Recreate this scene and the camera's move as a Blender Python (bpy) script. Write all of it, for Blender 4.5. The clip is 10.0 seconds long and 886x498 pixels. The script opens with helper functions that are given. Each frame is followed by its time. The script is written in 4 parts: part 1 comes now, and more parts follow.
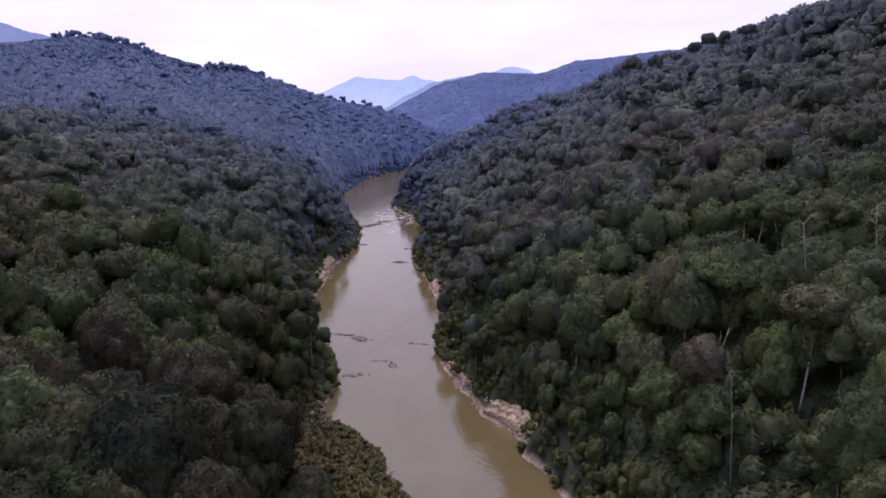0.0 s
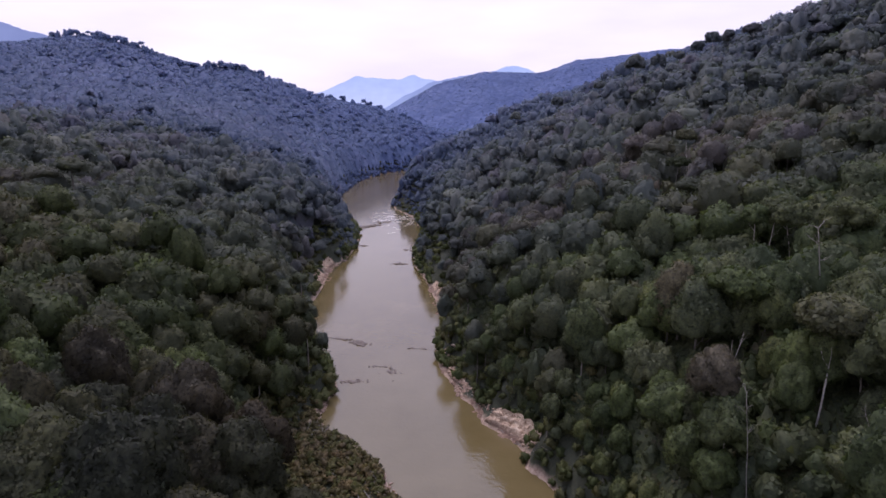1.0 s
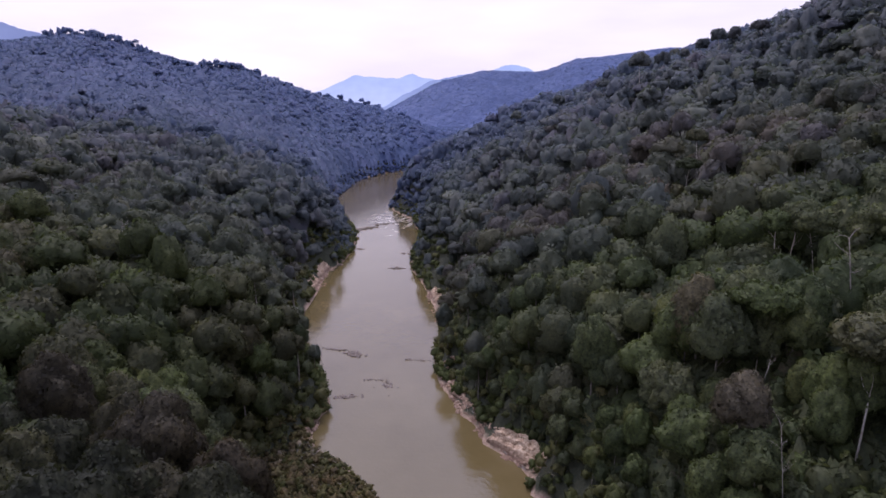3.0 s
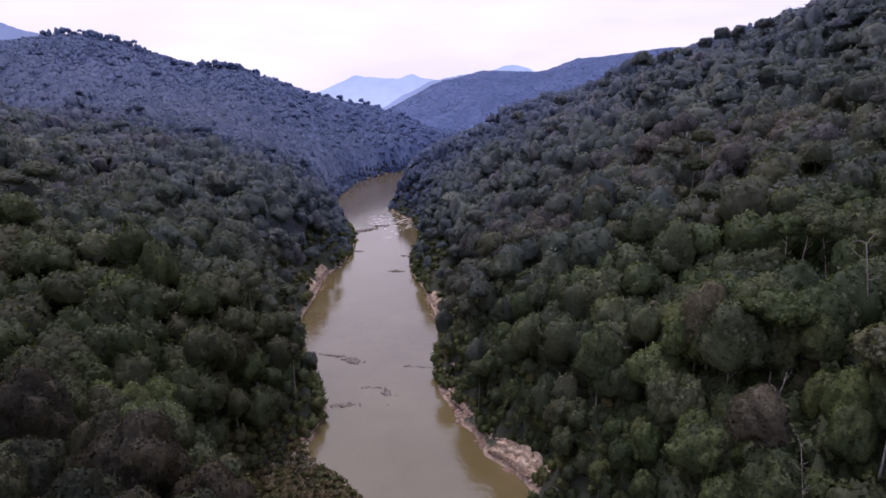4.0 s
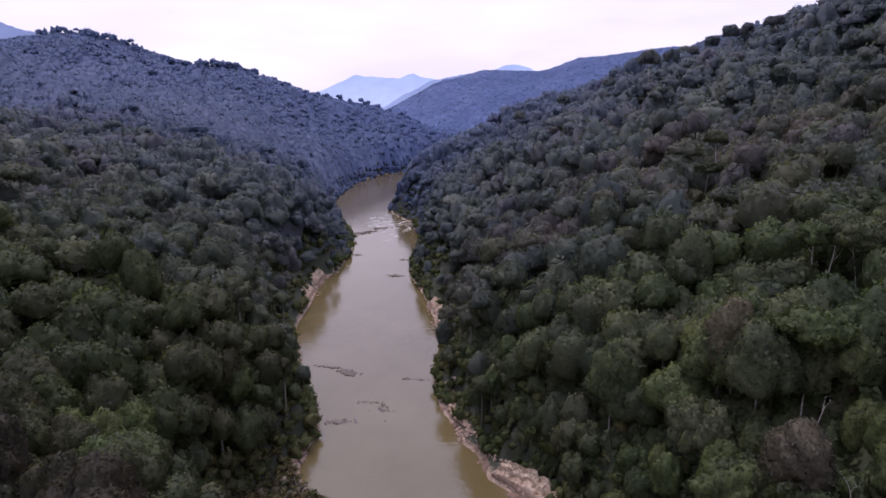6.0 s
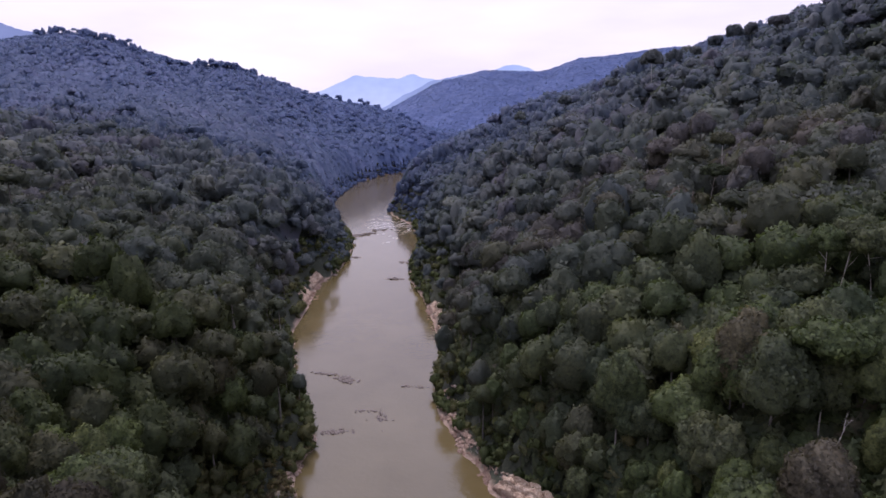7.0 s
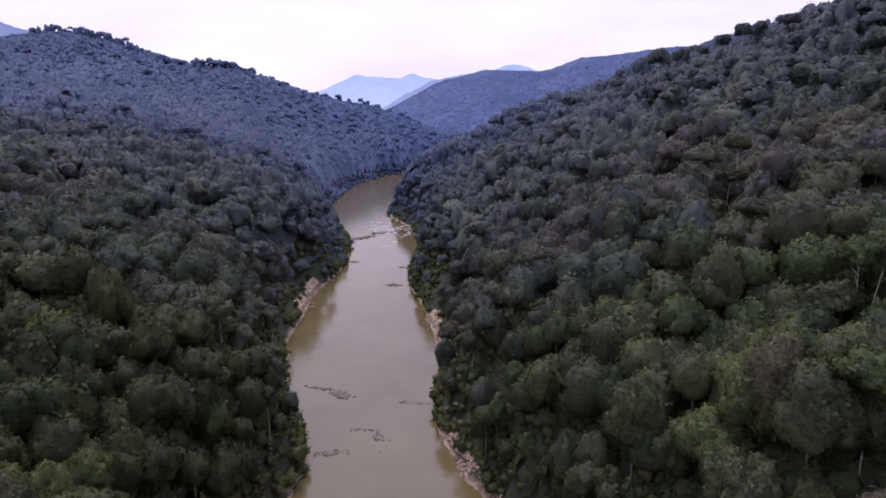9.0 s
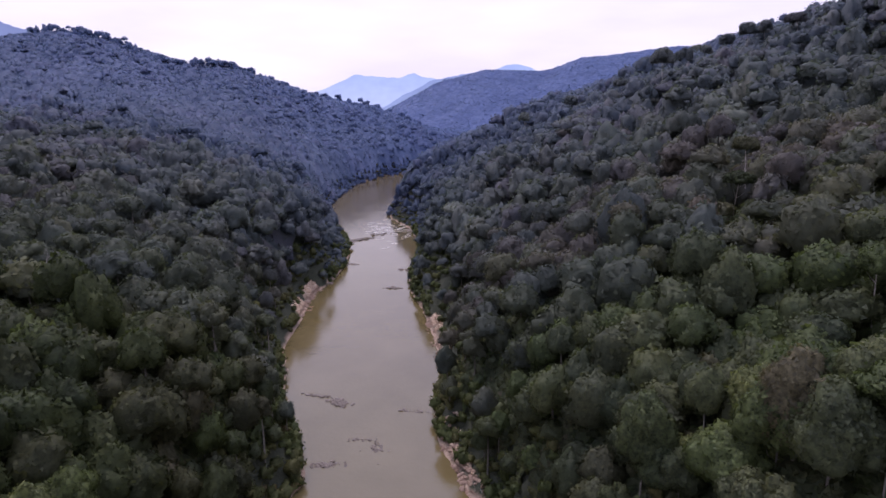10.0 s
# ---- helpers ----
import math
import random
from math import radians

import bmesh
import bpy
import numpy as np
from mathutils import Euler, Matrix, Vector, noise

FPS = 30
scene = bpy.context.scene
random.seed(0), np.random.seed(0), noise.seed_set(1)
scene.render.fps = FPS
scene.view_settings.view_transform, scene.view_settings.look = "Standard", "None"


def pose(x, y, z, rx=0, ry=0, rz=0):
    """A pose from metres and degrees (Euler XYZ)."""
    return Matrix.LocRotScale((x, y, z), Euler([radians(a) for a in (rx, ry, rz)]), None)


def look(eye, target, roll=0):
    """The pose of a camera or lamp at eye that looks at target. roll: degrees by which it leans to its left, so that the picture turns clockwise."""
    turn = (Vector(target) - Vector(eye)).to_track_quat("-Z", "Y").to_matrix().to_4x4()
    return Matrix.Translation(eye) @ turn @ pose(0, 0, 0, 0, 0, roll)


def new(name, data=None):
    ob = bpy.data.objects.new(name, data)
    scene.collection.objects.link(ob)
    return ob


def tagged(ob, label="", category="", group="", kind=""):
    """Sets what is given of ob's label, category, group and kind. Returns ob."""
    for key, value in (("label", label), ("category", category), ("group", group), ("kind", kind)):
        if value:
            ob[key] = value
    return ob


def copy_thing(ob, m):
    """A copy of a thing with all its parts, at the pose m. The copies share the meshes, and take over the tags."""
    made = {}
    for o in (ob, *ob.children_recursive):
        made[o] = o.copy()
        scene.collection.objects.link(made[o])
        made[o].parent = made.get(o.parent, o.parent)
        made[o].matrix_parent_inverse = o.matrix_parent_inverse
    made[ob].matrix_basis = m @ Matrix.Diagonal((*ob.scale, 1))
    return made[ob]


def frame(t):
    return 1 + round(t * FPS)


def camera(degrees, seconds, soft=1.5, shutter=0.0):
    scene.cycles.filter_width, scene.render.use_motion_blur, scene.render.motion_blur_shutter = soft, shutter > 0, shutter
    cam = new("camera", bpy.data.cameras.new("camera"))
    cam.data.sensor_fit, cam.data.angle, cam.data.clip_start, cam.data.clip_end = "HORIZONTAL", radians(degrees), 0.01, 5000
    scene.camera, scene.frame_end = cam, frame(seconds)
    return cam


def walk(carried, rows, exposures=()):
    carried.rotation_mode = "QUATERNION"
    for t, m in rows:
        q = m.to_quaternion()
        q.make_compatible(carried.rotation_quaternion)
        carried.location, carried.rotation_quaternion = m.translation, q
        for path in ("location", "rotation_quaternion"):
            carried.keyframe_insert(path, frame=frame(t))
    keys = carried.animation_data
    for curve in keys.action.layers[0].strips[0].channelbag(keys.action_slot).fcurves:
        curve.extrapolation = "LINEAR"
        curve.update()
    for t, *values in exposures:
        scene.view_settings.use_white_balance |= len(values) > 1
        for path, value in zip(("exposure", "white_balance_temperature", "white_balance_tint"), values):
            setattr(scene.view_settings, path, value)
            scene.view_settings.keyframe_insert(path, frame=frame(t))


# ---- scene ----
cam = camera(71.5, 10.0, soft=1.6)
PATH = [
    (0, (0.145, -1.162, 100.326), (0.149, 0.787, 99.878), -0.4),
    (0.5, (0.055, 1.757, 100.33), (0.058, 3.706, 99.88), -0.4),
    (1, (0.049, 4.866, 100.442), (0.052, 6.815, 99.992), -0.4),
    (1.5, (0.054, 8.115, 100.508), (0.059, 10.063, 100.057), -0.4),
    (2, (0.137, 11.299, 100.516), (0.141, 13.247, 100.064), -0.4),
    (2.5, (0.083, 14.479, 100.554), (0.089, 16.427, 100.101), -0.4),
    (4, (0.407, 23.735, 100.573), (0.412, 25.683, 100.121), -0.5),
    (4.5, (0.369, 26.764, 100.547), (0.375, 28.713, 100.095), -0.5),
    (5, (0.461, 29.737, 100.542), (0.465, 31.686, 100.091), -0.5),
    (5.5, (0.462, 32.694, 100.499), (0.465, 34.642, 100.046), -0.5),
    (7, (0.572, 41.59, 100.68), (0.575, 43.538, 100.228), -0.5),
    (7.5, (0.626, 44.436, 100.825), (0.628, 46.385, 100.374), -0.4),
    (8, (0.628, 47.459, 100.945), (0.63, 49.408, 100.494), -0.4),
    (8.5, (0.462, 50.354, 101.106), (0.464, 52.302, 100.654), -0.4),
    (9, (0.495, 53.35, 101.183), (0.497, 55.298, 100.73), -0.4),
    (9.5, (0.576, 56.311, 101.313), (0.577, 58.259, 100.86), -0.4),
    (10, (0.485, 59.132, 101.525), (0.486, 61.08, 101.071), -0.4),
]
walk(cam, [(t, look(eye, target, roll)) for t, eye, target, roll in PATH], [(0, 0.25, 5950, 28)])

# ---------------------------------------------------------------- light
SUN_AZ, SUN_EL = radians(338), radians(64)
world = bpy.data.worlds.new("dusk_sky")
scene.world = world
world.use_nodes = True
wn, wl = world.node_tree.nodes, world.node_tree.links
wn.clear()
w_out = wn.new("ShaderNodeOutputWorld")
w_bg = wn.new("ShaderNodeBackground")
w_sky = wn.new("ShaderNodeTexSky")
w_sky.sky_type = "NISHITA"
w_sky.sun_disc = False
w_sky.sun_elevation = SUN_EL
w_sky.sun_rotation = SUN_AZ
w_sky.air_density, w_sky.dust_density = 1.2, 3.0
w_gain = wn.new("ShaderNodeVectorMath")
w_gain.operation = "SCALE"
w_gain.inputs["Scale"].default_value = 0.10
wl.new(w_sky.outputs[0], w_gain.inputs[0])
# a closed veil of high cloud, softly streaked
w_co = wn.new("ShaderNodeTexCoord")
w_map = wn.new("ShaderNodeMapping")
w_map.inputs["Scale"].default_value = (1.6, 1.6, 7.0)
w_noise = wn.new("ShaderNodeTexNoise")
w_noise.inputs["Scale"].default_value = 1.7
w_noise.inputs["Detail"].default_value = 5.0
w_ramp = wn.new("ShaderNodeValToRGB")
w_ramp.color_ramp.elements[0].position = 0.36
w_ramp.color_ramp.elements[0].color = (0.78, 0.74, 0.83, 1)
w_ramp.color_ramp.elements[1].position = 0.62
w_ramp.color_ramp.elements[1].color = (0.90, 0.875, 0.90, 1)
wl.new(w_co.outputs["Generated"], w_map.inputs[0])
wl.new(w_map.outputs[0], w_noise.inputs[0])
wl.new(w_noise.outputs[0], w_ramp.inputs[0])
w_mix = wn.new("ShaderNodeMix")
w_mix.data_type = "RGBA"
w_mix.inputs["Factor"].default_value = 0.86
wl.new(w_gain.outputs[0], w_mix.inputs["A"])
wl.new(w_ramp.outputs[0], w_mix.inputs["B"])
# overhead the veil thins and the blue comes through
w_sep = wn.new("ShaderNodeSeparateXYZ")
wl.new(w_co.outputs["Generated"], w_sep.inputs[0])
w_up = wn.new("ShaderNodeMapRange")
w_up.inputs["From Min"].default_value, w_up.inputs["From Max"].default_value = 0.25, 0.85
wl.new(w_sep.outputs[2], w_up.inputs["Value"])
w_over = wn.new("ShaderNodeMix")
w_over.data_type = "RGBA"
w_over.inputs["B"].default_value = (0.70, 0.80, 1.03, 1)
wl.new(w_up.outputs[0], w_over.inputs["Factor"])
wl.new(w_mix.outputs["Result"], w_over.inputs["A"])
wl.new(w_over.outputs["Result"], w_bg.inputs[0])
w_bg.inputs[1].default_value = 1.06
wl.new(w_bg.outputs[0], w_out.inputs[0])

sun_data = bpy.data.lights.new("sun", "SUN")
sun_data.energy = 2.1
sun_data.angle = radians(30)
sun_data.color = (1.0, 0.93, 0.84)
sun = new("sun", sun_data)
sun.matrix_world = look((0, 0, 600), (600 * math.sin(SUN_AZ) * -1, 600 * math.cos(SUN_AZ) * -1, 600 - 600 * math.tan(SUN_EL)))


# ---------------------------------------------------------------- materials
def material(name):
    m = bpy.data.materials.new(name)
    m.use_nodes = True
    n, l = m.node_tree.nodes, m.node_tree.links
    return m, n, l, n["Principled BSDF"]


def noise_node(n, l, scale, detail=4.0, rough=0.55, coord="Object"):
    co = n.new("ShaderNodeTexCoord")
    t = n.new("ShaderNodeTexNoise")
    t.inputs["Scale"].default_value = scale
    t.inputs["Detail"].default_value = detail
    t.inputs["Roughness"].default_value = rough
    l.new(co.outputs[coord], t.inputs["Vector"])
    return t


def world_noise(n, l, scale, detail=4.0, rough=0.55):
    geo = n.new("ShaderNodeNewGeometry")
    t = n.new("ShaderNodeTexNoise")
    t.inputs["Scale"].default_value = scale
    t.inputs["Detail"].default_value = detail
    t.inputs["Roughness"].default_value = rough
    l.new(geo.outputs["Position"], t.inputs["Vector"])
    return t


def ramp(n, stops):
    r = n.new("ShaderNodeValToRGB")
    e = r.color_ramp.elements
    while len(e) < len(stops):
        e.new(0.5)
    for el, (p, c) in zip(e, stops):
        el.position, el.color = p, (*c, 1)
    return r


def mix(n, l, kind, factor, a, b):
    m = n.new("ShaderNodeMix")
    m.data_type, m.blend_type = "RGBA", kind
    for key, v in (("Factor", factor), ("A", a), ("B", b)):
        if isinstance(v, bpy.types.NodeSocket):
            l.new(v, m.inputs[key])
        elif key == "Factor":
            m.inputs[key].default_value = v
        else:
            m.inputs[key].default_value = (*v, 1)
    return m.outputs["Result"]


def bump(n, l, height, strength, distance):
    b = n.new("ShaderNodeBump")
    b.inputs["Strength"].default_value = strength
    b.inputs["Distance"].default_value = distance
    l.new(height, b.inputs["Height"])
    return b.outputs[0]


def foliage(name, palette, source, haze_hues=None, sheen=0.0, even=0.0):
    """Leaf mass: a hue for each tree, mottled between sprays, with a dull wax gloss."""
    m, n, l, p = material(name)
    if source == "object":
        s = n.new("ShaderNodeObjectInfo").outputs["Random"]
    else:
        a = n.new("ShaderNodeAttribute")
        a.attribute_name = "hue"
        s = a.outputs["Fac"]
    r = ramp(n, palette)
    l.new(s, r.inputs[0])
    kind = r.outputs[0]
    # haze painted into the leaf colour: stand blends towards the bluer hues
    if haze_hues:
        r2 = ramp(n, haze_hues)
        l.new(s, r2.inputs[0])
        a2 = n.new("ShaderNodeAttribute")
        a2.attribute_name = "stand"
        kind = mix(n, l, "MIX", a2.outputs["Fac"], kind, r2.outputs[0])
    isl = n.new("ShaderNodeNewGeometry")
    spray = ramp(n, [(p, tuple(1 + (v - 1) * (1 - even) for v in c)) for p, c in ((0.0, (0.72, 0.74, 0.74)), (0.6, (1.0, 1.0, 1.0)), (1.0, (1.3, 1.28, 1.15)))])
    l.new(isl.outputs["Random Per Island"], spray.inputs[0])
    c = mix(n, l, "MULTIPLY", 1.0, kind, spray.outputs[0])
    fine = world_noise(n, l, 1.1, 4.0, 0.7)
    fr = ramp(n, [(p, tuple(1 + (v - 1) * (1 - even) for v in c)) for p, c in ((0.3, (0.5, 0.5, 0.5)), (0.7, (1.45, 1.45, 1.4)))])
    l.new(fine.outputs[0], fr.inputs[0])
    c = mix(n, l, "MULTIPLY", 1.0, c, fr.outputs[0])
    drift = world_noise(n, l, 0.10, 4.0, 0.65)
    dr = ramp(n, [(0.3, (0.74, 0.74, 0.78)), (0.5, (0.95, 0.94, 0.95)), (0.7, (1.20, 1.13, 1.04))])
    l.new(drift.outputs[0], dr.inputs[0])
    c = mix(n, l, "MULTIPLY", 1.0, c, dr.outputs[0])
    broad = world_noise(n, l, 0.013, 3.0, 0.6)
    br = ramp(n, [(0.34, (0.86, 0.87, 0.90)), (0.5, (1.0, 1.0, 1.0)), (0.66, (1.17, 1.12, 1.08))])
    l.new(broad.outputs[0], br.inputs[0])
    c = mix(n, l, "MULTIPLY", 1.0, c, br.outputs[0])
    l.new(c, p.inputs["Base Color"])
    p.inputs["Roughness"].default_value = 0.62
    p.inputs["Specular IOR Level"].default_value = 0.16
    p.inputs["Sheen Weight"].default_value = sheen
    p.inputs["Sheen Roughness"].default_value = 0.5
    p.inputs["Sheen Tint"].default_value = (0.85, 0.92, 1.0, 1)
    through_leaf = n.new("ShaderNodeBsdfTranslucent")
    l.new(mix(n, l, "MULTIPLY", 1.0, c, (1.32, 1.38, 0.95)), through_leaf.inputs["Color"])
    both = n.new("ShaderNodeMixShader")
    both.inputs[0].default_value = 0.38
    l.new(p.outputs[0], both.inputs[1])
    l.new(through_leaf.outputs[0], both.inputs[2])
    l.new(both.outputs[0], n["Material Output"].inputs["Surface"])
    return m


RIVER_HUES = [(0.0, (0.050, 0.057, 0.037)), (0.22, (0.072, 0.082, 0.047)), (0.42, (0.057, 0.065, 0.043)),
              (0.60, (0.092, 0.096, 0.058)), (0.74, (0.078, 0.072, 0.053)), (0.86, (0.088, 0.075, 0.056)),
              (0.96, (0.096, 0.104, 0.058)), (1.0, (0.122, 0.127, 0.067))]


LUSH_HUES = [(0.0, (0.044, 0.059, 0.029)), (0.20, (0.076, 0.097, 0.039)), (0.38, (0.057, 0.069, 0.040)),
             (0.58, (0.088, 0.099, 0.049)), (0.70, (0.069, 0.082, 0.046)), (0.80, (0.096, 0.094, 0.056)), (0.85, (0.107, 0.094, 0.061)),
             (0.89, (0.088, 0.104, 0.048)), (1.0, (0.121, 0.136, 0.056))]


def haze_tinted(hues, k, lift):
    """The palette of woods further up the valley, with the blue of haze painted into it."""
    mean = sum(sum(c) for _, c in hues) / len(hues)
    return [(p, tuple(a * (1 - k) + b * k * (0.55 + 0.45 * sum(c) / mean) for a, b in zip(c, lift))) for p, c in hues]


M_CROWN = foliage("crown_leaves", LUSH_HUES, "object", None, 0.0, 0.0)
# the blue of distant haze is mixed into these leaf palettes
HAZED_HUES = haze_tinted(RIVER_HUES, 0.82, (0.102, 0.156, 0.362))
HAZED_RANGE_HUES = haze_tinted(RIVER_HUES, 0.88, (0.124, 0.178, 0.385))
M_WOODS = foliage("woods_leaves", LUSH_HUES, "hue", None, 0.0, 0.3)
# a high even flattens the mottling, as haze would
M_VALLEY = foliage("hazed_valley_leaves", RIVER_HUES, "hue", HAZED_HUES, 0.0, 0.7)
# browner kinds of one bank, with some of its deep shade painted in
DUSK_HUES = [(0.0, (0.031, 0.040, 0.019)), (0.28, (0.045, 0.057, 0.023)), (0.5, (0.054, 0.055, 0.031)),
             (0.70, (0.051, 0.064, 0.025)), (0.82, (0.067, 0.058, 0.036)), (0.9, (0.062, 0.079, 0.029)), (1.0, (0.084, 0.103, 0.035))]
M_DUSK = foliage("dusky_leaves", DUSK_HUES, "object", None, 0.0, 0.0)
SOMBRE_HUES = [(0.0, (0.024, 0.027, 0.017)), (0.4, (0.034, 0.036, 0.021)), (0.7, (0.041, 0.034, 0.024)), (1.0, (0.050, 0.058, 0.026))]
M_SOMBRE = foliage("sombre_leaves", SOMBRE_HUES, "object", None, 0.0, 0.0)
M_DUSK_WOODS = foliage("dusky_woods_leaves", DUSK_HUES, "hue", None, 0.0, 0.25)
FRINGE_HUES = [(0.0, (0.053, 0.069, 0.027)), (0.35, (0.078, 0.094, 0.034)), (0.6, (0.101, 0.106, 0.042)), (0.8, (0.121, 0.113, 0.050)), (1.0, (0.106, 0.129, 0.044))]
M_FRINGE = foliage("bank_leaves", FRINGE_HUES, "hue", None, 0.0, 0.3)
M_SHRUB = foliage("shrub_leaves", FRINGE_HUES, "object", None, 0.0, 0.3)
# river hues with distance haze painted in, for the skyline trees
M_HAZED_HILL = foliage("hazed_hill_leaves", haze_tinted(RIVER_HUES, 0.30, (0.112, 0.142, 0.255)), "object", None, 0.0, 0.3)
M_HAZED_RANGE = foliage("hazed_range_leaves", HAZED_RANGE_HUES, "hue", None, 0.0, 0.92)


def bark(name, light, dark):
    m, n, l, p = material(name)
    t = noise_node(n, l, 1.4, 5.0, 0.65)
    r = ramp(n, [(0.32, dark), (0.66, light)])
    l.new(t.outputs[0], r.inputs[0])
    l.new(r.outputs[0], p.inputs["Base Color"])
    p.inputs["Roughness"].default_value = 0.85
    l.new(bump(n, l, t.outputs[0], 0.5, 0.08), p.inputs["Normal"])
    return m


M_BARK = bark("grey_bark", (0.21, 0.185, 0.155), (0.095, 0.08, 0.065))
M_PALE = bark("pale_bark", (0.44, 0.40, 0.345), (0.24, 0.21, 0.175))
M_DEAD = bark("bleached_wood", (0.27, 0.24, 0.205), (0.12, 0.10, 0.085))


def ground_material():
    m, n, l, p = material("forest_floor")
    geo = n.new("ShaderNodeNewGeometry")
    sep = n.new("ShaderNodeSeparateXYZ")
    l.new(geo.outputs["Position"], sep.inputs[0])
    big = world_noise(n, l, 0.09, 5.0, 0.6)
    fine = world_noise(n, l, 1.3, 5.0, 0.65)
    sand = ramp(n, [(0.30, (0.20, 0.125, 0.085)), (0.52, (0.33, 0.23, 0.165)), (0.75, (0.47, 0.37, 0.28))])
    l.new(fine.outputs[0], sand.inputs[0])
    litter = ramp(n, [(0.3, (0.020, 0.026, 0.014)), (0.7, (0.052, 0.052, 0.028))])
    l.new(fine.outputs[0], litter.inputs[0])
    h = n.new("ShaderNodeMath")
    h.operation = "MULTIPLY_ADD"
    l.new(big.outputs[0], h.inputs[0])
    h.inputs[1].default_value = 5.0
    h.inputs[2].default_value = -1.7
    d = n.new("ShaderNodeMath")
    d.operation = "SUBTRACT"
    l.new(sep.outputs[2], d.inputs[0])
    l.new(h.outputs[0], d.inputs[1])
    k = n.new("ShaderNodeMapRange")
    k.inputs["From Min"].default_value, k.inputs["From Max"].default_value = -0.6, 0.8
    l.new(d.outputs[0], k.inputs["Value"])
    c = mix(n, l, "MIX", k.outputs[0], sand.outputs[0], litter.outputs[0])
    l.new(c, p.inputs["Base Color"])
    p.inputs["Roughness"].default_value = 0.95
    l.new(bump(n, l, fine.outputs[0], 0.8, 0.5), p.inputs["Normal"])
    return m


def water_material():
    m, n, l, p = material("silty_water")
    big = world_noise(n, l, 0.03, 4.0, 0.6)
    c = ramp(n, [(0.3, (0.106, 0.078, 0.031)), (0.7, (0.136, 0.103, 0.047))])
    l.new(big.outputs[0], c.inputs[0])
    l.new(c.outputs[0], p.inputs["Base Color"])
    p.inputs["Roughness"].default_value = 0.06
    p.inputs["IOR"].default_value = 1.7
    rip = world_noise(n, l, 0.55, 3.0, 0.6)
    swirl = world_noise(n, l, 0.05, 3.0, 0.6)
    s = n.new("ShaderNodeMath")
    s.operation = "MULTIPLY"
    l.new(rip.outputs[0], s.inputs[0])
    l.new(swirl.outputs[0], s.inputs[1])
    l.new(bump(n, l, s.outputs[0], 0.38, 0.35), p.inputs["Normal"])
    return m


def stone_material(name, a, b, scale=0.9):
    m, n, l, p = material(name)
    t = world_noise(n, l, scale, 6.0, 0.65)
    r = ramp(n, [(0.3, a), (0.7, b)])
    l.new(t.outputs[0], r.inputs[0])
    l.new(r.outputs[0], p.inputs["Base Color"])
    p.inputs["Roughness"].default_value = 0.85
    l.new(bump(n, l, t.outputs[0], 0.8, 0.25), p.inputs["Normal"])
    return m


def sand_material():
    """Sandy soil: pale and dry above, reddish and wet along the water, with dark crevices."""
    m, n, l, p = material("bank_sand")
    geo = n.new("ShaderNodeNewGeometry")
    sep = n.new("ShaderNodeSeparateXYZ")
    l.new(geo.outputs["Position"], sep.inputs[0])
    t = world_noise(n, l, 0.85, 7.0, 0.75)
    dry = ramp(n, [(0.36, (0.17, 0.105, 0.062)), (0.47, (0.40, 0.275, 0.180)), (0.62, (0.62, 0.485, 0.355))])
    l.new(t.outputs[0], dry.inputs[0])
    wet = ramp(n, [(0.34, (0.085, 0.050, 0.034)), (0.62, (0.235, 0.145, 0.098))])
    l.new(t.outputs[0], wet.inputs[0])
    k = n.new("ShaderNodeMath")
    k.operation = "MULTIPLY_ADD"
    l.new(t.outputs[0], k.inputs[0])
    k.inputs[1].default_value, k.inputs[2].default_value = -3.0, 0.2
    z = n.new("ShaderNodeMath")
    z.operation = "ADD"
    l.new(sep.outputs[2], z.inputs[0])
    l.new(k.outputs[0], z.inputs[1])
    f = n.new("ShaderNodeMapRange")
    f.inputs["From Min"].default_value, f.inputs["From Max"].default_value = -0.4, 1.6
    l.new(z.outputs[0], f.inputs["Value"])
    l.new(mix(n, l, "MIX", f.outputs[0], wet.outputs[0], dry.outputs[0]), p.inputs["Base Color"])
    p.inputs["Roughness"].default_value = 0.88
    l.new(bump(n, l, t.outputs[0], 0.9, 0.5), p.inputs["Normal"])
    return m


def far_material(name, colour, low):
    """Distance so far off that only its own airlight is seen, painted as a glowing haze colour."""
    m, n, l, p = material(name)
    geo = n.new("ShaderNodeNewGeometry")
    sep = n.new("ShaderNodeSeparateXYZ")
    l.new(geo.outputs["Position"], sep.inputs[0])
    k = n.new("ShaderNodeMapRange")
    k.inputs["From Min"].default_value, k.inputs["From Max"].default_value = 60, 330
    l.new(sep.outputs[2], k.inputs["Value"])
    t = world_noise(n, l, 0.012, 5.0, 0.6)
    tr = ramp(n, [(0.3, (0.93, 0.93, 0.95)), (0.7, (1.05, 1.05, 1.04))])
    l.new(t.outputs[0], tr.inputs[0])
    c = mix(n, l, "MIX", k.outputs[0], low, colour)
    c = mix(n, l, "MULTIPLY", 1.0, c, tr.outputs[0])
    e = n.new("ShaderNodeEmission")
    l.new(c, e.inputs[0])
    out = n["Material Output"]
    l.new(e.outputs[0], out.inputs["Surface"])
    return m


M_GROUND = ground_material()
M_WATER = water_material()
M_ROCK = stone_material("river_rock", (0.070, 0.054, 0.044), (0.21, 0.165, 0.135))
M_SAND = sand_material()
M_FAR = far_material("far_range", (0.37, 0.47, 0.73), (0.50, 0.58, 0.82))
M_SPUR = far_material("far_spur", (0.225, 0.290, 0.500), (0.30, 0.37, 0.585))
